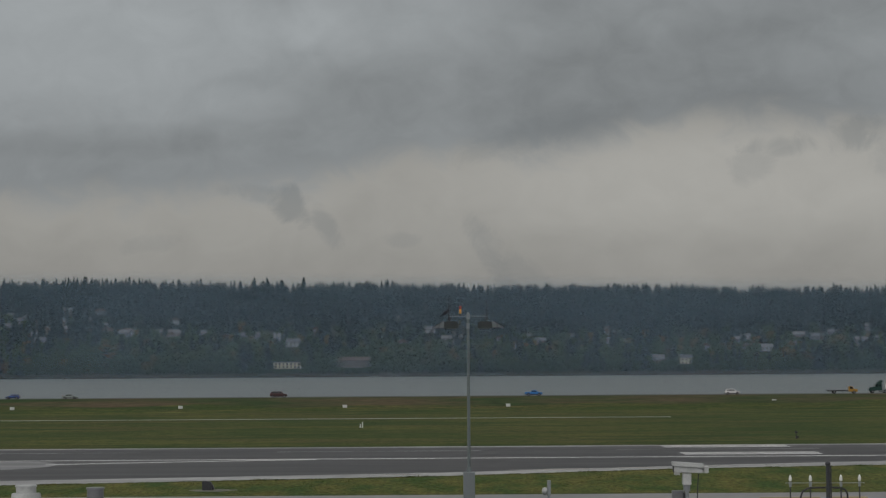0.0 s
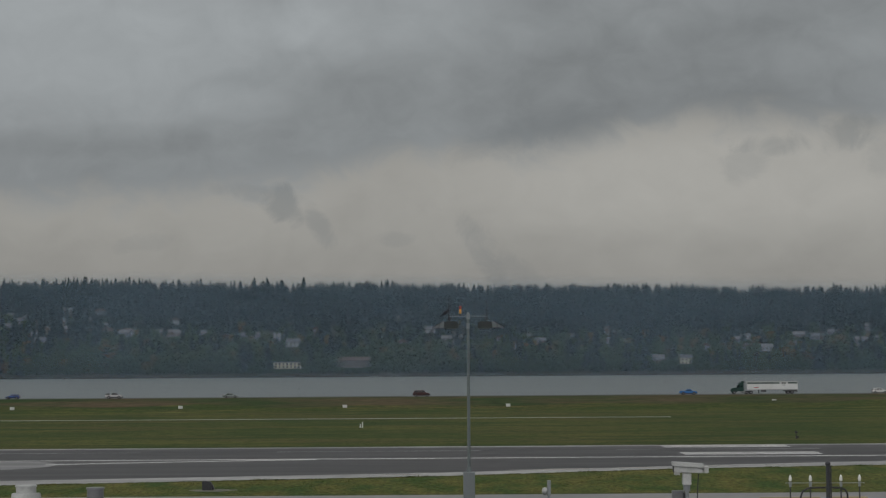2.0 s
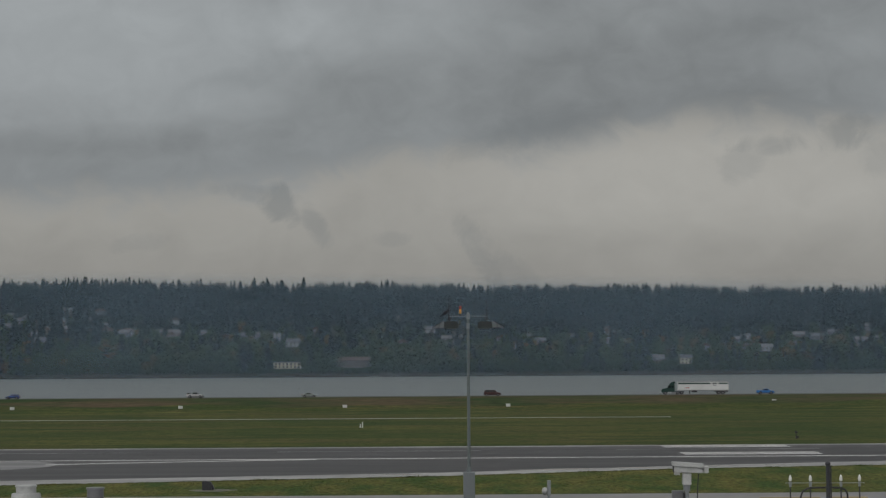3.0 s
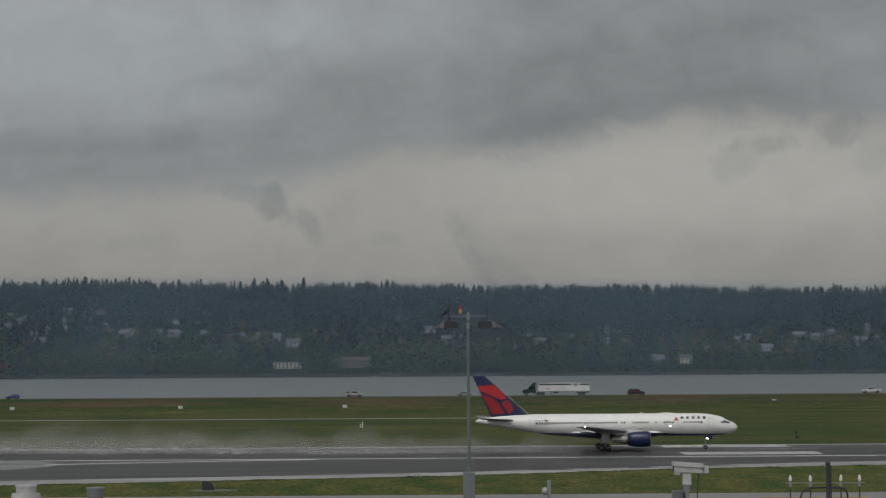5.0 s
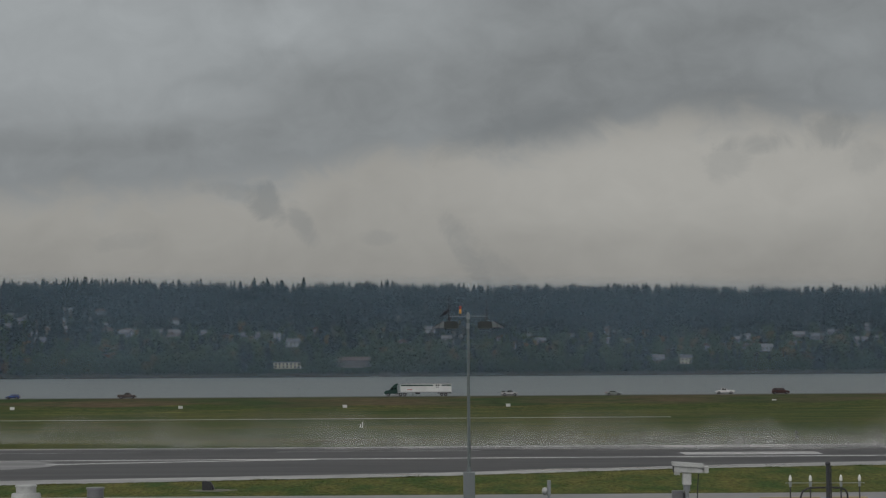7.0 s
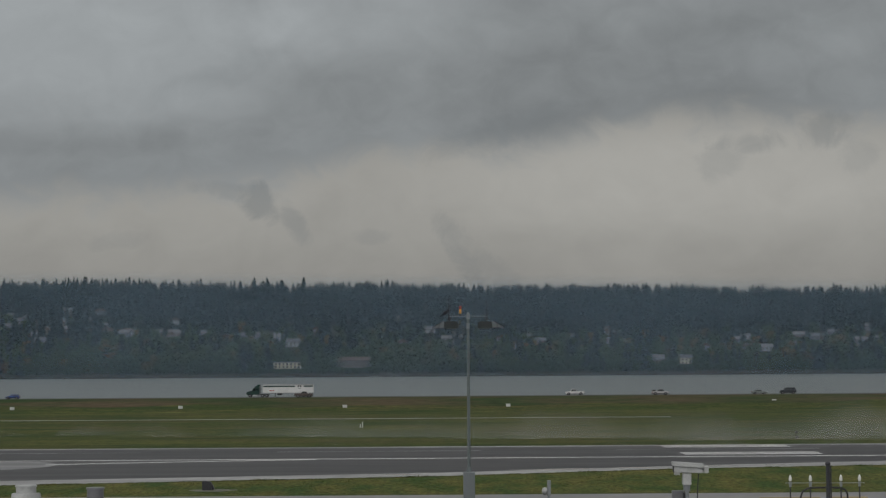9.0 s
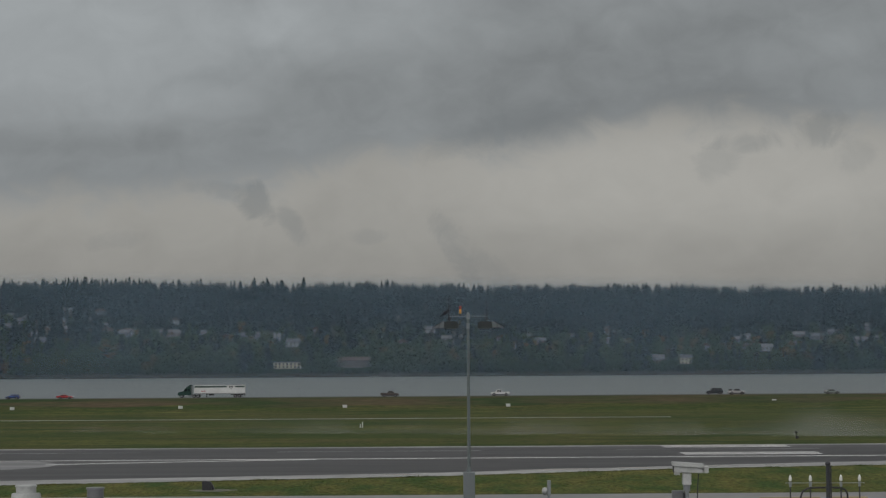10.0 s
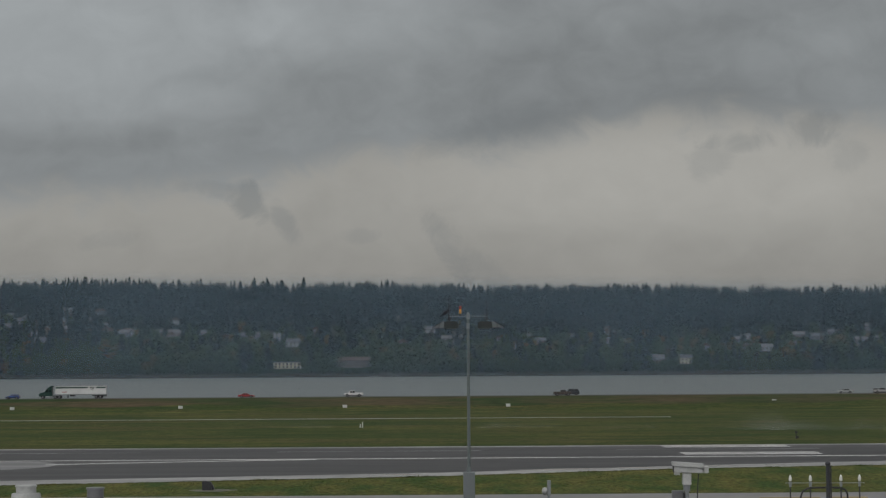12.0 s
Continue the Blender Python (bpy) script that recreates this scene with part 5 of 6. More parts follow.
def tuft(x, y, z, h, spread):
    for i in range(5):
        a, q = rng.random() * 6.28, rng.uniform(0.3, 1.0)
        bx, by = x + spread * rng.normal() * 0.4, y + spread * rng.normal() * 0.4
        wv = h * rng.uniform(0.25, 0.5)
        k = len(tv)
        tv.extend([(bx - wv * math.cos(a), by - wv * math.sin(a), z - 0.03), (bx + wv * math.cos(a), by + wv * math.sin(a), z - 0.03), (bx + 0.4 * h * rng.normal(), by + 0.4 * h * rng.normal(), z + h * q)])
        tf.append((k, k + 1, k + 2))


EDGE = [(-90, 300.3), (-63, 305.6), (0, 321.5), (35, 336.6), (68, 343.9), (100, 351)]
for (xa, ya), (xb, yb) in zip(EDGE, EDGE[1:]):
    for i in range(int((xb - xa) * 11)):
        q = rng.random()
        tuft(xa + (xb - xa) * q, ya + (yb - ya) * q - abs(rng.normal()) * 1.1 + 0.25, 0.0, rng.uniform(0.06, 0.20) + 0.30 * max(0, noise.noise((xa * 0.3 + q * 9, 3.0, 1.0))), 0.5)
for i in range(9000):
    x = rng.uniform(-75, 80)
    y = rng.uniform(281, 304 + 0.27 * (x + 63))
    if noise.noise((x / 5, y / 12, 2.0)) > -0.15:
        tuft(x, y, 0.0, rng.uniform(0.05, 0.16), 0.6)
for i in range(1600):
    tuft(rng.uniform(-90, 90), 280.9 + abs(rng.normal()) * 0.6, 0.0, rng.uniform(0.04, 0.14), 0.4)
for i in range(1500):
    tuft(rng.uniform(-100, 100), 420.2 + abs(rng.normal()) * 1.2, 0.0, rng.uniform(0.05, 0.18), 0.6)
for i in range(2600):
    y = rng.uniform(685, 698.0)
    tuft(rng.uniform(-160, 160), y, profile_z(y), rng.uniform(0.05, 0.16), 0.8)
me = bpy.data.meshes.new("grass_tufts")
me.from_pydata(tv, [], tf)
me.materials.append(TUFT)
tagged(new("grass_tufts", me), "rough unmown grass tufts along pavement edges", "grass", kind="stuff")

# ---- vehicles on the levee road ----
HEADLAMP = mat("headlamp_glass", (0.7, 0.7, 0.68), 0.15, var=0.03)
TAIL_LAMP = mat("tail_lamp", (0.35, 0.02, 0.02), 0.2, var=0.05)
TRIM_BLACK = mat("black_trim", (0.02, 0.02, 0.022), 0.5, var=0.1)


def paint(name, colour, rough=0.3):
    return mat(name, colour, rough, 0.1, var=0.06, scale=1.5)


def road_wheel(ob, x, y, r, w, rim=RIM):
    b2 = bmesh.new()
    rod(b2, (x, y - w / 2, r), (x, y + w / 2, r), r, n=18)
    t = part("wheel", b2, RUBBER, ob)
    b2 = bmesh.new()
    rod(b2, (x, y - w / 2 - 0.015, r), (x, y + w / 2 + 0.015, r), r * 0.5, n=12)
    part("rim", b2, rim, t)


def motor_car(name, label, category, L, W, lower, upper, panes, wheels, r, material, bed=None, top=None):
    """Built facing +x. lower, upper: side outlines of body and cabin; panes: side windows; bed: the open box of a pickup."""
    ob = thing(name, label, category, "vehicles on the levee road")
    b2 = bmesh.new()
    slab(b2, lower, -W / 2, W / 2)
    bmesh.ops.bevel(b2, geom=b2.edges[:], offset=0.06, segments=2, affect="EDGES")
    body = part("body", b2, material, ob)
    b2 = bmesh.new()
    box(b2, (0, 0, 0.36), (L * 0.86, W * 0.96, 0.22), 0.03)
    part("underbody", b2, TRIM_BLACK, ob)
    for x in wheels:
        for s in (-1, 1):
            b2 = bmesh.new()
            rod(b2, (x, s * (W / 2 - 0.05), r + 0.02), (x, s * (W / 2 + 0.004), r + 0.02), r + 0.09, n=16)
            part("wheel_arch", b2, TRIM_BLACK, body)
    b2 = bmesh.new()
    slab(b2, upper, -W / 2 + 0.06, W / 2 - 0.06, pinch=0.80)
    bmesh.ops.bevel(b2, geom=b2.edges[:], offset=0.04, segments=2, affect="EDGES")
    cab = part("cabin", b2, top or material, ob)
    zs = [p[1] for p in upper]
    lo, hi = min(zs), max(zs)
    for quad in panes:
        for s in (-1, 1):
            b2 = bmesh.new()
            vs = []
            for x, z in quad:
                half = (W / 2 - 0.06) * (1 - 0.20 * (z - lo) / (hi - lo))
                vs.append(b2.verts.new((x, s * (half + 0.012), z)))
            b2.faces.new(vs if s < 0 else vs[::-1])
            part("side_window", b2, CAR_GLASS, cab)
    # windscreen and rear glass follow the first and last slopes of the cabin
    up = sorted(upper, key=lambda p: p[0])
    for (xa, za), (xb, zb), s in ((up[0], up[1], -1), (up[-1], up[-2], 1)):
        b2 = bmesh.new()
        ps = []
        for q, sy in ((0.12, -1), (0.12, 1), (0.88, 1), (0.88, -1)):
            x, z = xa + (xb - xa) * q, za + (zb - za) * q
            half = (W / 2 - 0.06) * (1 - 0.20 * (z - lo) / (hi - lo)) - 0.1
            ps.append(b2.verts.new((x + s * 0.03, sy * half, z + 0.02)))
        b2.faces.new(ps)
        part("windscreen" if s > 0 else "rear_window", b2, CAR_GLASS, cab)
    for x in wheels:
        for s in (-1, 1):
            road_wheel(ob, x, s * (W / 2 - 0.10), r, 0.22)
    xs_ = [p[0] for p in lower]
    for s in (-1, 1):
        b2 = bmesh.new()
        box(b2, (max(xs_) - 0.08, s * (W / 2 - 0.25), 0.72), (0.14, 0.36, 0.16), 0.02)
        part("headlight", b2, HEADLAMP, ob)
        b2 = bmesh.new()
        box(b2, (min(xs_) + 0.06, s * (W / 2 - 0.18), 0.85), (0.14, 0.22, 0.24), 0.02)
        part("tail_light", b2, TAIL_LAMP, ob)
    b2 = bmesh.new()
    box(b2, (max(xs_) - 0.03, 0, 0.45), (0.16, W * 0.94, 0.2), 0.03)
    part("front_bumper", b2, TRIM_BLACK, ob)
    b2 = bmesh.new()
    box(b2, (min(xs_) + 0.03, 0, 0.48), (0.16, W * 0.94, 0.2), 0.03)
    part("rear_bumper", b2, TRIM_BLACK, ob)
    if bed:
        x0, x1, z0, z1 = bed
        for s in (-1, 1):
            b2 = bmesh.new()
            box(b2, ((x0 + x1) / 2, s * (W / 2 - 0.06), (z0 + z1) / 2), (x1 - x0, 0.1, z1 - z0), 0.02)
            part("bed_side", b2, material, ob)
        b2 = bmesh.new()
        box(b2, (x0 + 0.05, 0, (z0 + z1) / 2), (0.1, W - 0.2, z1 - z0), 0.02)
        part("tailgate", b2, material, ob)
    return ob


def sedan(label, material, L=4.9, top=1.42):
    a = L / 2
    return motor_car("sedan", label, "car", L, 1.8,
                     [(-a, 0.35), (a, 0.32), (a, 0.62), (a - 0.25, 0.76), (0.95, 0.90), (-1.55, 0.95), (-a + 0.1, 0.92), (-a, 0.75)],
                     [(1.05, 0.88), (0.30, top - 0.03), (-0.1, top), (-0.95, top - 0.03), (-1.75, 0.92)],
                     [[(0.82, 0.95), (-0.25, 0.95), (-0.25, top - 0.08), (0.30, top - 0.10)], [(-0.32, 0.95), (-1.40, 0.97), (-0.95, top - 0.10), (-0.32, top - 0.08)]],
                     (-1.42, 1.45), 0.32, material)


def wagon(name, label, material, L=5.0, top=1.8, category="car"):
    a, w = L / 2, 0.63 * top
    return motor_car(name, label, category, L, 1.95,
                     [(-a, 0.36), (a, 0.34), (a, w * 0.68), (a - 0.2, w * 0.86), (a - 1.35, w), (-a + 0.05, w), (-a, w * 0.8)],
                     [(a - 1.25, w - 0.04), (a - 1.85, top - 0.03), (a - 2.4, top), (-a + 0.55, top - 0.04), (-a + 0.03, w - 0.04)],
                     [[(a - 1.65, w + 0.07), (a - 2.5, w + 0.07), (a - 2.5, top - 0.13), (a - 2.0, top - 0.15)], [(a - 2.66, w + 0.07), (a - 3.45, w + 0.07), (a - 3.45, top - 0.13), (a - 2.66, top - 0.13)], [(a - 3.62, w + 0.07), (-a + 0.5, w + 0.07), (-a + 0.68, top - 0.15), (a - 3.62, top - 0.13)]],
                     (-a + 0.9, a - 0.9), 0.35, material)


def pickup(label, material, L=5.7, top=1.85, upper_material=None):
    a = L / 2
    return motor_car("pickup_truck", label, "pickup", L, 1.98,
                     [(-a, 0.52), (a, 0.48), (a, 0.85), (a - 0.15, 1.05), (a - 1.5, 1.16), (a - 3.7, 1.16), (a - 3.75, 0.8), (-a, 0.8)],
                     [(a - 1.4, 1.12), (a - 2.0, top - 0.03), (a - 2.5, top), (a - 3.25, top - 0.03), (a - 3.65, 1.12)],
                     [[(a - 1.75, 1.2), (a - 2.6, 1.2), (a - 2.6, top - 0.12), (a - 2.1, top - 0.13)], [(a - 2.7, 1.2), (a - 3.45, 1.2), (a - 3.25, top - 0.14), (a - 2.7, top - 0.12)]],
                     (-a + 1.15, a - 1.05), 0.40, material, bed=(-a, a - 3.72, 0.6, 1.2), top=upper_material)


blue_parked = wagon("hatchback", "dark blue hatchback parked beside the levee road", paint("dark_blue_paint", (0.028, 0.058, 0.17)), 4.5, 1.5)
blue_parked.matrix_basis = pose(-136.2, 704.6, 3.43, rz=180)
grey_sedan = sedan("pale grey-green sedan driving on the levee road", paint("pale_sage_paint", (0.20, 0.23, 0.215)))
maroon_suv = wagon("estate_suv", "dark maroon estate car driving on the levee road", paint("maroon_paint", (0.045, 0.018, 0.018)), 5.4, 1.95)
blue_pickup = pickup("bright blue pickup driving on the levee road", paint("bright_blue_paint", (0.03, 0.16, 0.42)), 5.5, 1.75)
white_suv = wagon("white_suv", "white compact estate car driving on the levee road", paint("white_car_paint", (0.58, 0.58, 0.57)), 4.8, 1.7)
two_tone = pickup("silver pickup with dark load bed on the levee road", paint("silver_paint", (0.40, 0.40, 0.40)), 5.4, 1.75, paint("charcoal_cab_paint", (0.06, 0.06, 0.065)))
brown_pickup = pickup("dark brown pickup driving on the levee road", paint("brown_paint", (0.075, 0.06, 0.052)), 5.7, 1.85)
white_pickup = pickup("white crew-cab pickup driving on the levee road", paint("white_pickup_paint", (0.60, 0.60, 0.59)), 6.0, 1.95)
dark_suv = wagon("dark_suv", "dark slate tall estate car driving on the levee road", paint("slate_paint", (0.035, 0.042, 0.05)), 5.2, 2.0)
red_sedan = sedan("red sedan driving on the levee road", paint("red_car_paint", (0.32, 0.03, 0.035)), 5.2, 1.38)
late_car = sedan("pale silver sedan driving on the levee road", paint("pale_silver_paint", (0.32, 0.34, 0.33)), 5.0, 1.5)

# a load in the silver pickup's bed
bm = bmesh.new()
box(bm, (-1.9, 0, 1.25), (1.0, 1.5, 0.7), 0.08), box(bm, (-2.4, 0, 1.1), (0.5, 1.5, 0.5), 0.06)
part("covered_load", bm, TRIM_BLACK, two_tone, "dark covered load")

# ---- flatbed tow truck ----
tow_truck = thing("flatbed_truck", "yellow-cab flatbed recovery truck driving on the levee road", "truck", "vehicles on the levee road")
CAB_YELLOW = paint("cab_yellow_paint", (0.42, 0.23, 0.045))
bm = bmesh.new()
slab(bm, [(1.9, 0.6), (4.7, 0.6), (4.75, 1.15), (4.55, 1.4), (3.5, 1.5), (3.15, 2.25), (1.95, 2.3)], -1.1, 1.1)
bmesh.ops.bevel(bm, geom=bm.edges[:], offset=0.07, segments=2, affect="EDGES")
cab = part("cab", bm, CAB_YELLOW, tow_truck)
for s in (-1, 1):
    bm = bmesh.new()
    vs = [bm.verts.new((x, s * 1.115, z)) for x, z in ((2.3, 1.5), (3.3, 1.5), (3.05, 2.15), (2.3, 2.15))]
    bm.faces.new(vs if s < 0 else vs[::-1])
    part("side_window", bm, CAR_GLASS, cab)
bm = bmesh.new()
box(bm, (-1.6, 0, 1.12), (6.6, 2.3, 0.16), 0.02)
part("flat_bed", bm, VENT_GREY, tow_truck)
bm = bmesh.new()
box(bm, (-0.6, 0, 0.85), (8.0, 0.9, 0.25), 0.02)
part("chassis", bm, TRIM_BLACK, tow_truck)
bm = bmesh.new()
box(bm, (1.65, 0, 1.6), (0.12, 2.2, 1.0), 0.02)
part("headboard", bm, SIGN_WHITE, tow_truck)
for x in (-2.6, 3.6):
    for s in (-1, 1):
        road_wheel(tow_truck, x, s * 0.95, 0.46, 0.3)

# ---- articulated lorry: nose at x = 0, heading +x ----
lorry = thing("articulated_lorry", "dark green tractor with long white trailer on the levee road", "lorry", "vehicles on the levee road")
GREEN = paint("dark_green_paint", (0.010, 0.040, 0.034))
bm = bmesh.new()
slab(bm, [(-6.0, 0.75), (-0.15, 0.75), (0, 0.9), (-0.05, 1.35), (-0.25, 1.75), (-1.75, 2.05), (-2.25, 2.85), (-2.7, 3.1), (-3.8, 3.85), (-4.1, 3.95), (-4.25, 1.0), (-6.0, 1.0)], -1.2, 1.2)
bmesh.ops.bevel(bm, geom=bm.edges[:], offset=0.06, segments=2, affect="EDGES")
cab = part("tractor_cab", bm, GREEN, lorry, "dark green sleeper cab")
for s in (-1, 1):
    bm = bmesh.new()
    vs = [bm.verts.new((x, s * 1.215, z)) for x, z in ((-2.95, 2.05), (-2.05, 2.05), (-2.35, 2.75), (-2.95, 2.8))]
    bm.faces.new(vs if s < 0 else vs[::-1])
    part("side_window", bm, CAR_GLASS, cab)
    bm = bmesh.new()
    rod(bm, (-3.6, s * 0.95, 0.62), (-5.0, s * 0.95, 0.62), 0.3, n=14)
    part("fuel_tank", smooth(bm), RIM, lorry)
    bm = bmesh.new()
    rod(bm, (-4.45, s * 1.0, 0.8), (-4.45, s * 1.0, 4.0), 0.08)
    part("exhaust_stack", bm, RIM, lorry)
    bm = bmesh.new()
    box(bm, (-0.1, s * 0.85, 1.15), (0.12, 0.35, 0.22), 0.02)
    part("headlight", bm, HEADLAMP, cab)
bm = bmesh.new()
box(bm, (-5.6, 0, 0.85), (3.4, 0.9, 0.22), 0.02)
part("chassis", bm, TRIM_BLACK, lorry)
CHROME = mat("bright_metal", (0.50, 0.51, 0.52), 0.3, 0.6, var=0.08)
bm = bmesh.new()
box(bm, (0.02, 0, 0.72), (0.22, 2.36, 0.36), 0.05)
part("front_bumper", bm, CHROME, lorry, "bright metal bumper")
bm = bmesh.new()
box(bm, (-0.09, 0, 1.32), (0.12, 1.2, 0.66), 0.03)
part("grille", bm, CHROME, cab)
for s in (-1, 1):
    bm = bmesh.new()
    slab(bm, [(-2.15, 0.62), (-0.35, 0.62), (-0.45, 1.15), (-0.85, 1.32), (-1.65, 1.32), (-2.05, 1.1)], s * 1.20 - 0.03, s * 1.20 + 0.03)
    part("wheel_arch", bm, GREEN, cab)
    bm = bmesh.new()
    box(bm, (-1.85, s * 1.42, 2.35), (0.10, 0.20, 0.62), 0.02), rod(bm, (-1.9, s * 1.2, 2.55), (-1.86, s * 1.4, 2.55), 0.02, n=6)
    part("mirror", bm, CHROME, cab)
    bm = bmesh.new()
    box(bm, (-2.75, s * 1.215, 0.66), (1.1, 0.06, 0.28), 0.02)
    part("step", bm, CHROME, cab)
    bm = bmesh.new()
    box(bm, (-3.55, s * 1.222, 2.40), (0.62, 0.012, 0.5))
    part("sleeper_window", bm, CAR_GLASS, cab)
    bm = bmesh.new()
    slab(bm, [(-2.75, 3.12), (-2.6, 3.22), (-3.75, 3.98), (-4.35, 4.05), (-4.35, 3.6), (-3.9, 3.4)], s * 1.10 - 0.05, s * 1.10 + 0.05)
    part("roof_fairing", bm, GREEN, cab)
TRAILER_WHITE = mat("trailer_white", (0.50, 0.51, 0.50), 0.45, var=0.06, scale=0.5, second=(0.58, 0.59, 0.58))
bm = bmesh.new()
box(bm, (-13.25, 0, 2.62), (16.1, 2.55, 2.75), 0.04)
trailer = part("trailer_box", bm, TRAILER_WHITE, lorry, "white box trailer")
for s in (-1, 1):
    bm = bmesh.new()
    box(bm, (-10.45, s * 1.285, 3.42), (10.2, 0.02, 0.44))
    part("stripe", bm, GREEN, trailer)
    bm = bmesh.new()
    box(bm, (-19.7, s * 1.285, 3.42), (3.0, 0.02, 0.44))
    part("stripe", bm, GREEN, trailer)
    for dx in (-16.55, -17.25):
        bm = bmesh.new()
        box(bm, (dx, s * 1.285, 3.40), (0.5, 0.02, 0.55))
        part("name_bar", bm, TRIM_BLACK, trailer)
    bm = bmesh.new()
    box(bm, (-16.9, s * 1.285, 2.75), (0.9, 0.02, 0.16))
    part("name_bar", bm, VENT_GREY, trailer)
    bm = bmesh.new()
    box(bm, (-8.1, s * 1.285, 2.05), (1.6, 0.02, 0.2))
    part("name_bar", bm, TAIL_LAMP, trailer)
    bm = bmesh.new()
    box(bm, (-9.1, s * 0.7, 0.75), (0.14, 0.14, 1.0)), box(bm, (-9.1, s * 0.7, 0.28), (0.3, 0.3, 0.06))
    part("landing_leg", bm, TRIM_BLACK, trailer)
for s in (-1, 1):
    bm = bmesh.new()
    box(bm, (-13.25, s * 1.285, 3.95), (16.1, 0.03, 0.10))
    part("roof_rail", bm, VENT_GREY, trailer)
    bm = bmesh.new()
    box(bm, (-13.25, s * 1.285, 1.31), (16.1, 0.03, 0.14))
    part("floor_rail", bm, VENT_GREY, trailer)
    bm = bmesh.new()
    box(bm, (-20.35, s * 1.05, 0.62), (0.04, 0.55, 0.75))
    part("mud_flap", bm, TRIM_BLACK, trailer)
bm = bmesh.new()
box(bm, (-10.6, 0, 0.92), (1.5, 2.1, 0.5), 0.04)
part("pallet_box", bm, TRIM_BLACK, trailer)
bm = bmesh.new()
box(bm, (-18.9, 0, 0.95), (4.2, 1.0, 0.25), 0.02), box(bm, (-21.15, 0, 0.65), (0.12, 2.3, 0.14)), box(bm, (-21.1, 0, 0.95), (0.1, 1.4, 0.6))
part("trailer_bogie", bm, TRIM_BLACK, trailer)
for x in (-1.25, -5.2, -6.5, -18.2, -19.5):
    for s in (-1, 1):
        road_wheel(lorry, x, s * 1.05, 0.51, 0.42)


# ---- spray thrown up from the wet runway: dense low clumps behind the wheels, thin tall ones that drift off over the grass ----
def spray_material(name, half, high, density, grain):
    m = bpy.data.materials.new(name)
    m.use_nodes = True
    S = Nodes(m)
    bs = S.n["Principled BSDF"]
    bs.inputs["Base Color"].default_value, bs.inputs["Roughness"].default_value = (0.42, 0.425, 0.42, 1), 1.0
    bs.inputs["Specular IOR Level"].default_value = 0.0
    co = S.n.new("ShaderNodeTexCoord").outputs["Object"]
    sx = S.n.new("ShaderNodeSeparateXYZ")
    S.l.new(co, sx.inputs[0])
    info = S.n.new("ShaderNodeObjectInfo").outputs["Random"]
    shift, comb, mp = S.n.new("ShaderNodeVectorMath"), S.n.new("ShaderNodeCombineXYZ"), S.n.new("ShaderNodeMapping")
    S.l.new(S.math("MULTIPLY", info, 300.0), comb.inputs[0])
    S.l.new(co, shift.inputs[0]), S.l.new(comb.outputs[0], shift.inputs[1])
    mp.inputs["Scale"].default_value = grain
    S.l.new(shift.outputs[0], mp.inputs[0])
    # plumes: the height of the mist wavers along its length, and wisps thin it
    flat = S.n.new("ShaderNodeVectorMath")
    flat.operation = "MULTIPLY"
    flat.inputs[1].default_value = (1, 0, 0.12)
    S.l.new(mp.outputs[0], flat.inputs[0])
    crest = S.step(S.noise(flat.outputs[0], 1.0, 3, 0.55, 0.4), 0.28, 0.72, high * 0.40, high)
    wisp = S.step(S.noise(mp.outputs[0], 1.7, 5, 0.55, 0.8), 0.28, 0.72, 0.35, 1.0)
    rx = S.math("DIVIDE", sx.outputs["X"], half)
    side = S.math("SUBTRACT", 1.0, S.math("MULTIPLY", rx, rx), clamp=True)
    fall = S.math("SUBTRACT", 1.0, S.math("DIVIDE", sx.outputs["Z"], crest), clamp=True)
    body = S.math("MULTIPLY", S.math("MULTIPLY", side, side), S.math("POWER", fall, 1.0))
    foot = S.step(sx.outputs["Z"], -0.40, high * 0.14)
    S.l.new(S.math("MULTIPLY", S.math("MULTIPLY", body, foot), S.math("MULTIPLY", wisp, density)), bs.inputs["Alpha"])
    return m


def spray_clump(name, half, deep, high, material, label):
    """A long bulging shell of mist droplets, standing on the ground and open behind."""
    b2 = bmesh.new()
    cols, rws = 24, 10
    grid2 = []
    for i in range(cols + 1):
        u2 = 2 * i / cols - 1
        line = []
        for j in range(rws + 1):
            v2 = j / rws
            bulge = deep * math.sqrt(max(0, 1 - u2 * u2)) * (1 - v2 * v2)
            k = 1 + 0.15 * noise.noise((u2 * 3, v2 * 2, 0.5))
            line.append(b2.verts.new((u2 * half, -bulge * k, v2 * high * 1.05 - 0.4)))
        grid2.append(line)
    for ca, cb2 in zip(grid2, grid2[1:]):
        for j in range(rws):
            b2.faces.new((ca[j], cb2[j], cb2[j + 1], ca[j + 1]))
    return tagged(part(name, smooth(b2), material), label, "spray", "spray behind the airliner")


def spray_row(first, count, x0, step):
    rows = []
    for k in range(count):
        ob = first if k == 0 else first.copy()
        if k:
            scene.collection.objects.link(ob)
        rows.append((ob, x0 + step * k))
    return rows


LOW_SPRAY = spray_row(spray_clump("spray_cloud", 16.0, 1.6, 6.4, spray_material("dense_spray", 16.0, 6.4, 0.70, (0.11, 0.2, 0.16)), "low white spray thrown up from the wet runway"), 29, -140, 10.4)
TALL_SPRAY = spray_row(spray_clump("mist_cloud", 26.0, 3.0, 9.0, spray_material("thin_mist", 26.0, 9.0, 0.42, (0.05, 0.1, 0.08)), "thin grey mist drifting off the runway over grass"), 18, -145, 17.0)


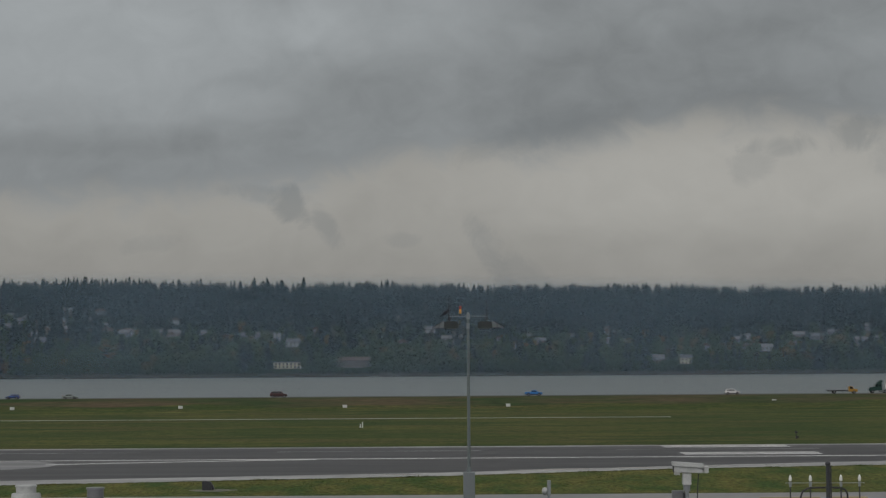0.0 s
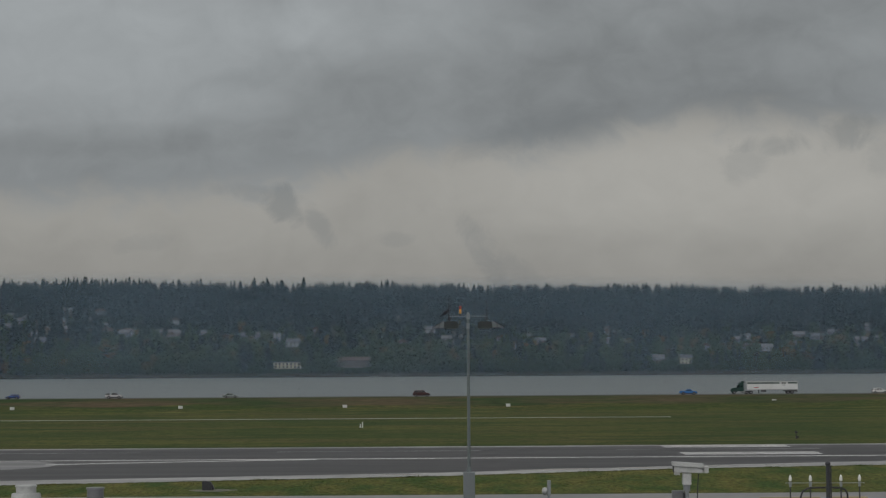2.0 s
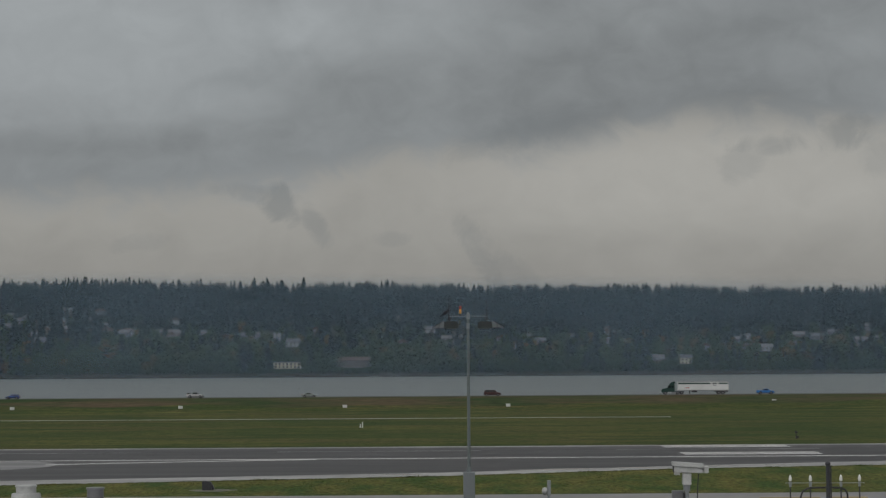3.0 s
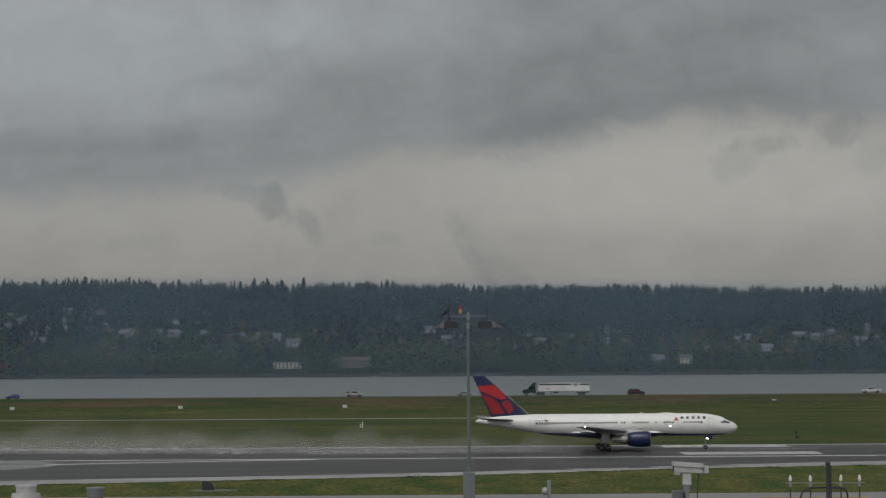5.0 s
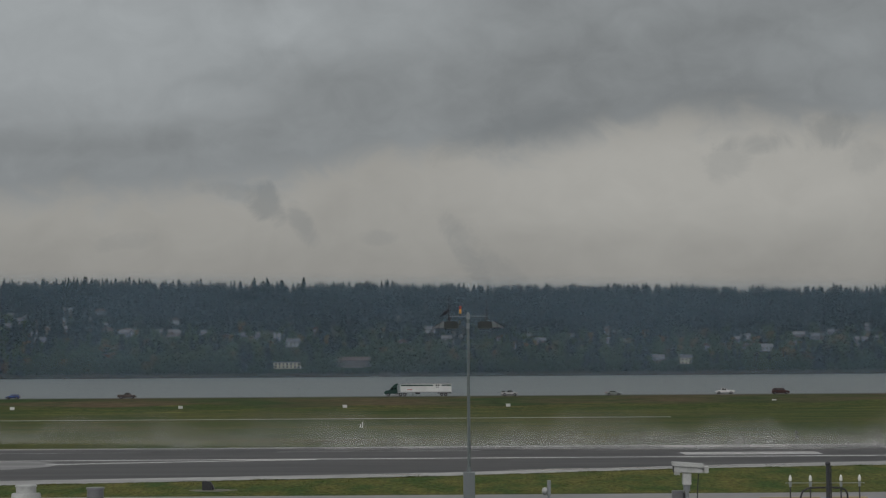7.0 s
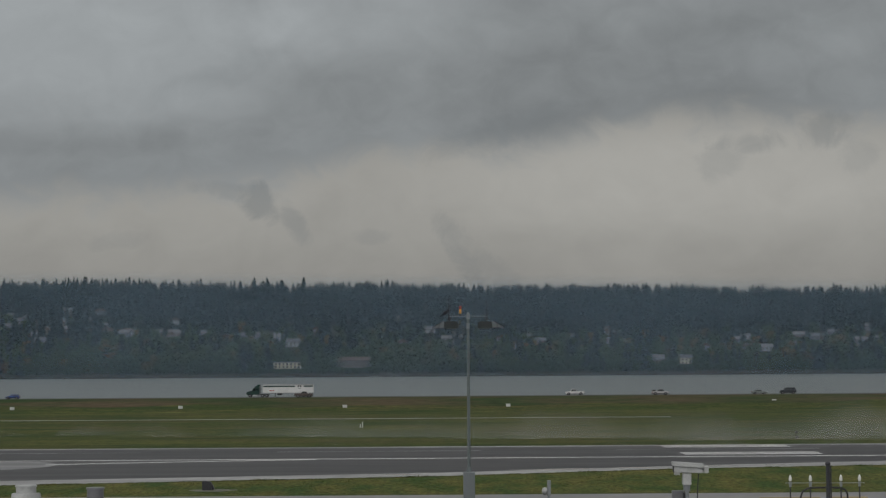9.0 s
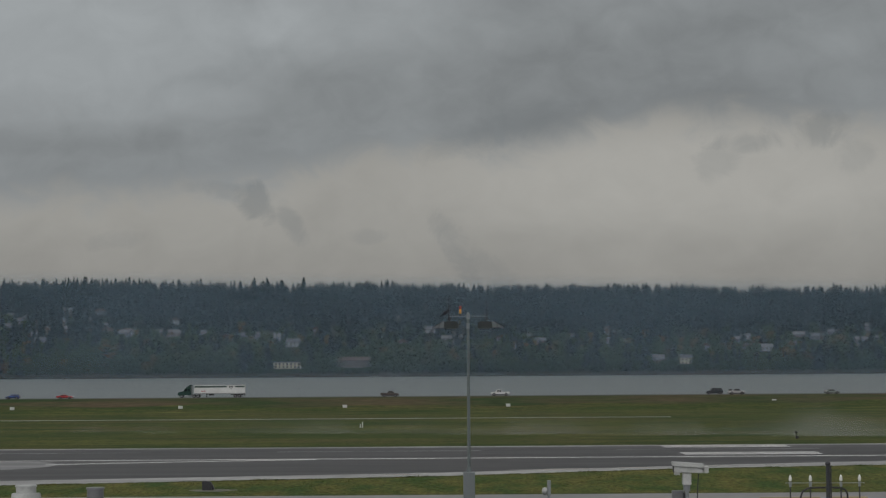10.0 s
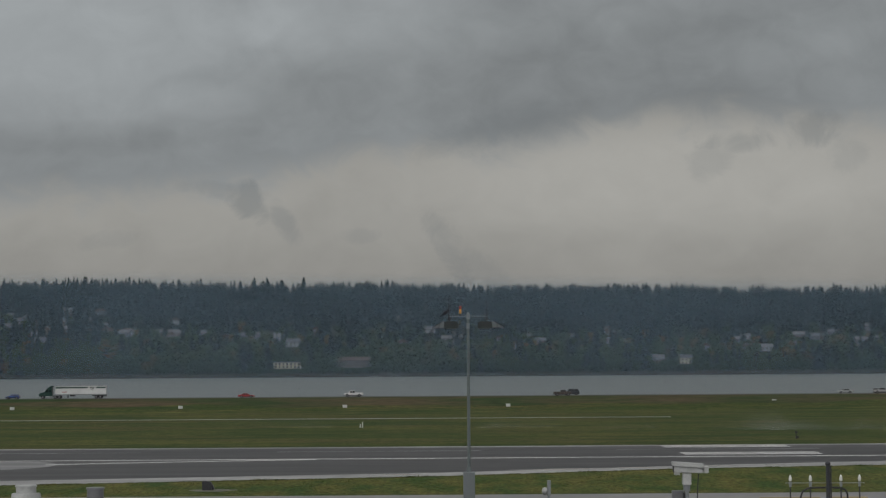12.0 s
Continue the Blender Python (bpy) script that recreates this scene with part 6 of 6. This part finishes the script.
# ---- paths along the levee road: seconds, x ----
GREY_SEDAN = [(0, -117.8), (0.5, -104.8), (1, -92.3), (1.5, -79.8), (2, -67.2), (2.5, -54.7), (3, -42.4), (4.8, 1.7), (5.2, 11.3), (6.0, 30.4), (6.5, 41.8), (7.0, 53.4), (8.8, 94.9), (9.6, 112.8), (10, 122.2), (10.5, 133.4), (12, 167.5)]
MAROON = [(0, -52.0), (1, -29.5), (2, -7.1), (3, 15.2), (4.8, 55.9), (5.6, 74.2), (6.5, 94.6), (7.2, 110.6), (9, 151.8), (12, 220.1)]
BLUE = [(0, 28.2), (1, 52.7), (2, 76.9), (3, 101.2), (5, 149.5), (12, 318.2)]
WHITE_SUV = [(0, 90.8), (1, 114.2), (2, 137.2), (4, 183.2), (12, 368.1)]
TOW = [(0, 125.4), (1, 149.1), (12, 409.1)]
TWO_TONE = [(0, -155.8), (1, -129.9), (1.5, -116.9), (2, -103.9), (2.5, -91.1), (3, -78.4), (4.8, -33.3), (5.2, -23.3), (5.6, -13.3), (6, -3.7), (7, 20.6), (8.8, 63.4), (9.6, 82.4), (10, 92.1), (10.5, 103.8), (11, 115.6), (11.5, 126.8), (12, 137.9)]
BROWN = [(0, -297.0), (5.5, -142.1), (6, -128.0), (6.5, -113.9), (7.2, -94.3), (9.2, -38.8), (10, -17.1), (10.5, -3.0), (11, 10.6), (11.5, 24.0), (12, 37.3)]
RED_CAR = [(0, -411.2), (8, -178.4), (9.5, -135.1), (10, -119.4), (10.5, -104.4), (11, -90.2), (11.5, -76.3), (12, -62.2)]
WHITE_PICKUP = [(0, 252.1), (4.8, 140.1), (5.2, 130.9), (6, 112.5), (7.2, 84.3), (8.8, 46.2), (10, 17.8), (11, -5.9), (12, -28.7)]
DARK_SUV = [(0, 318.6), (8.8, 113.7), (9.6, 95.0), (10.5, 74.2), (11, 62.5), (12, 40.3)]
LATE = [(0, 390.4), (11.5, 138.1), (12, 127.2)]
LORRY = [(0, 134.5), (1, 112.6), (2, 90.7), (3, 68.8), (4.8, 29.1), (5.6, 11.9), (6.5, -8.0), (7.2, -23.3), (8.8, -58.3), (10, -84.3), (11, -106.4), (12, -128.3)]


def lane(ob, y, flip, rows):
    """Drives a vehicle along the levee road; flip: heading the other way."""
    walk(ob, [(t, pose(x, y, 3.435, rz=180 if flip else 0)) for t, x in rows])


def motions():
    walk(airliner, [(t, pose(x, 400.5, 0.045)) for t, x in PLANE_ROWS])
    walk(cloud_deck, [(0, pose(0, 4700, 0)), (12, pose(-90, 4700, 6))])
    near, far = 702.6, 707.4
    lane(grey_sedan, near, False, GREY_SEDAN)
    lane(maroon_suv, near, False, MAROON)
    lane(blue_pickup, near, False, BLUE)
    lane(white_suv, near, False, WHITE_SUV)
    lane(tow_truck, near, False, TOW)
    lane(two_tone, near, False, TWO_TONE)
    lane(brown_pickup, near, False, BROWN)
    lane(red_sedan, near, False, RED_CAR)
    lane(white_pickup, far, True, WHITE_PICKUP)
    lane(dark_suv, far, True, DARK_SUV)
    lane(late_car, far, True, LATE)
    lane(lorry, far, True, LORRY)
    walk(cloud_shreds, [(0, pose(0, 4600, 0.0)), (12, pose(-86, 4600, 9.0))])
    # low spray: below the surface until the wheels have passed, then up and soon down again
    for k, (ob, x) in enumerate(LOW_SPRAY):
        t0 = 3.2 + (x + 94.0) / 68.0 - 0.02
        w = 0.35 * math.sin(k * 2.4)
        y = 391.0 + 1.1 * (k % 4)
        rows = [(0, x, y, -6.0), (t0, x, y, -4.4), (t0 + 0.15, x, y, -2.0), (t0 + 0.4, x - 1, y, -0.9), (t0 + 0.9, x - 2, y + 1.5, -0.2 + w), (t0 + 1.5, x - 3, y + 6, 0.0 + w),
                (t0 + 2.3, x - 4, y + 14, -1.2 + w), (t0 + 3.4, x - 6, y + 26, -4.0), (13.5, x - 20, y + 60, -6.5)]
        walk(ob, [(t, pose(px, py, pz, rz=180 * (k % 2))) for t, px, py, pz in rows])
    # thin mist: follows more slowly, drifts away over the grass and sinks
    for k, (ob, x) in enumerate(TALL_SPRAY):
        t0 = 3.2 + (x + 94.0) / 68.0 + 0.3
        w = 0.9 * math.sin(k * 1.9)
        y = 401 + 1.3 * (k % 3)
        rows = [(0, x, y, -10.0), (t0, x, y, -9.0), (t0 + 0.9, x - 2, y + 3, -1.6 + w), (t0 + 1.8, x - 4, y + 12, -0.6 + w), (t0 + 2.8, x - 6, y + 32, -0.6 + w), (t0 + 4.2, x - 10, y + 65, -3.2 + w), (t0 + 6.0, x - 14, y + 100, -5.4 + w), (13.5, x - 20, y + 150, -8.6 + w)]
        walk(ob, [(t, pose(px, py, pz, rz=180 * (k % 2))) for t, px, py, pz in rows])


motions()
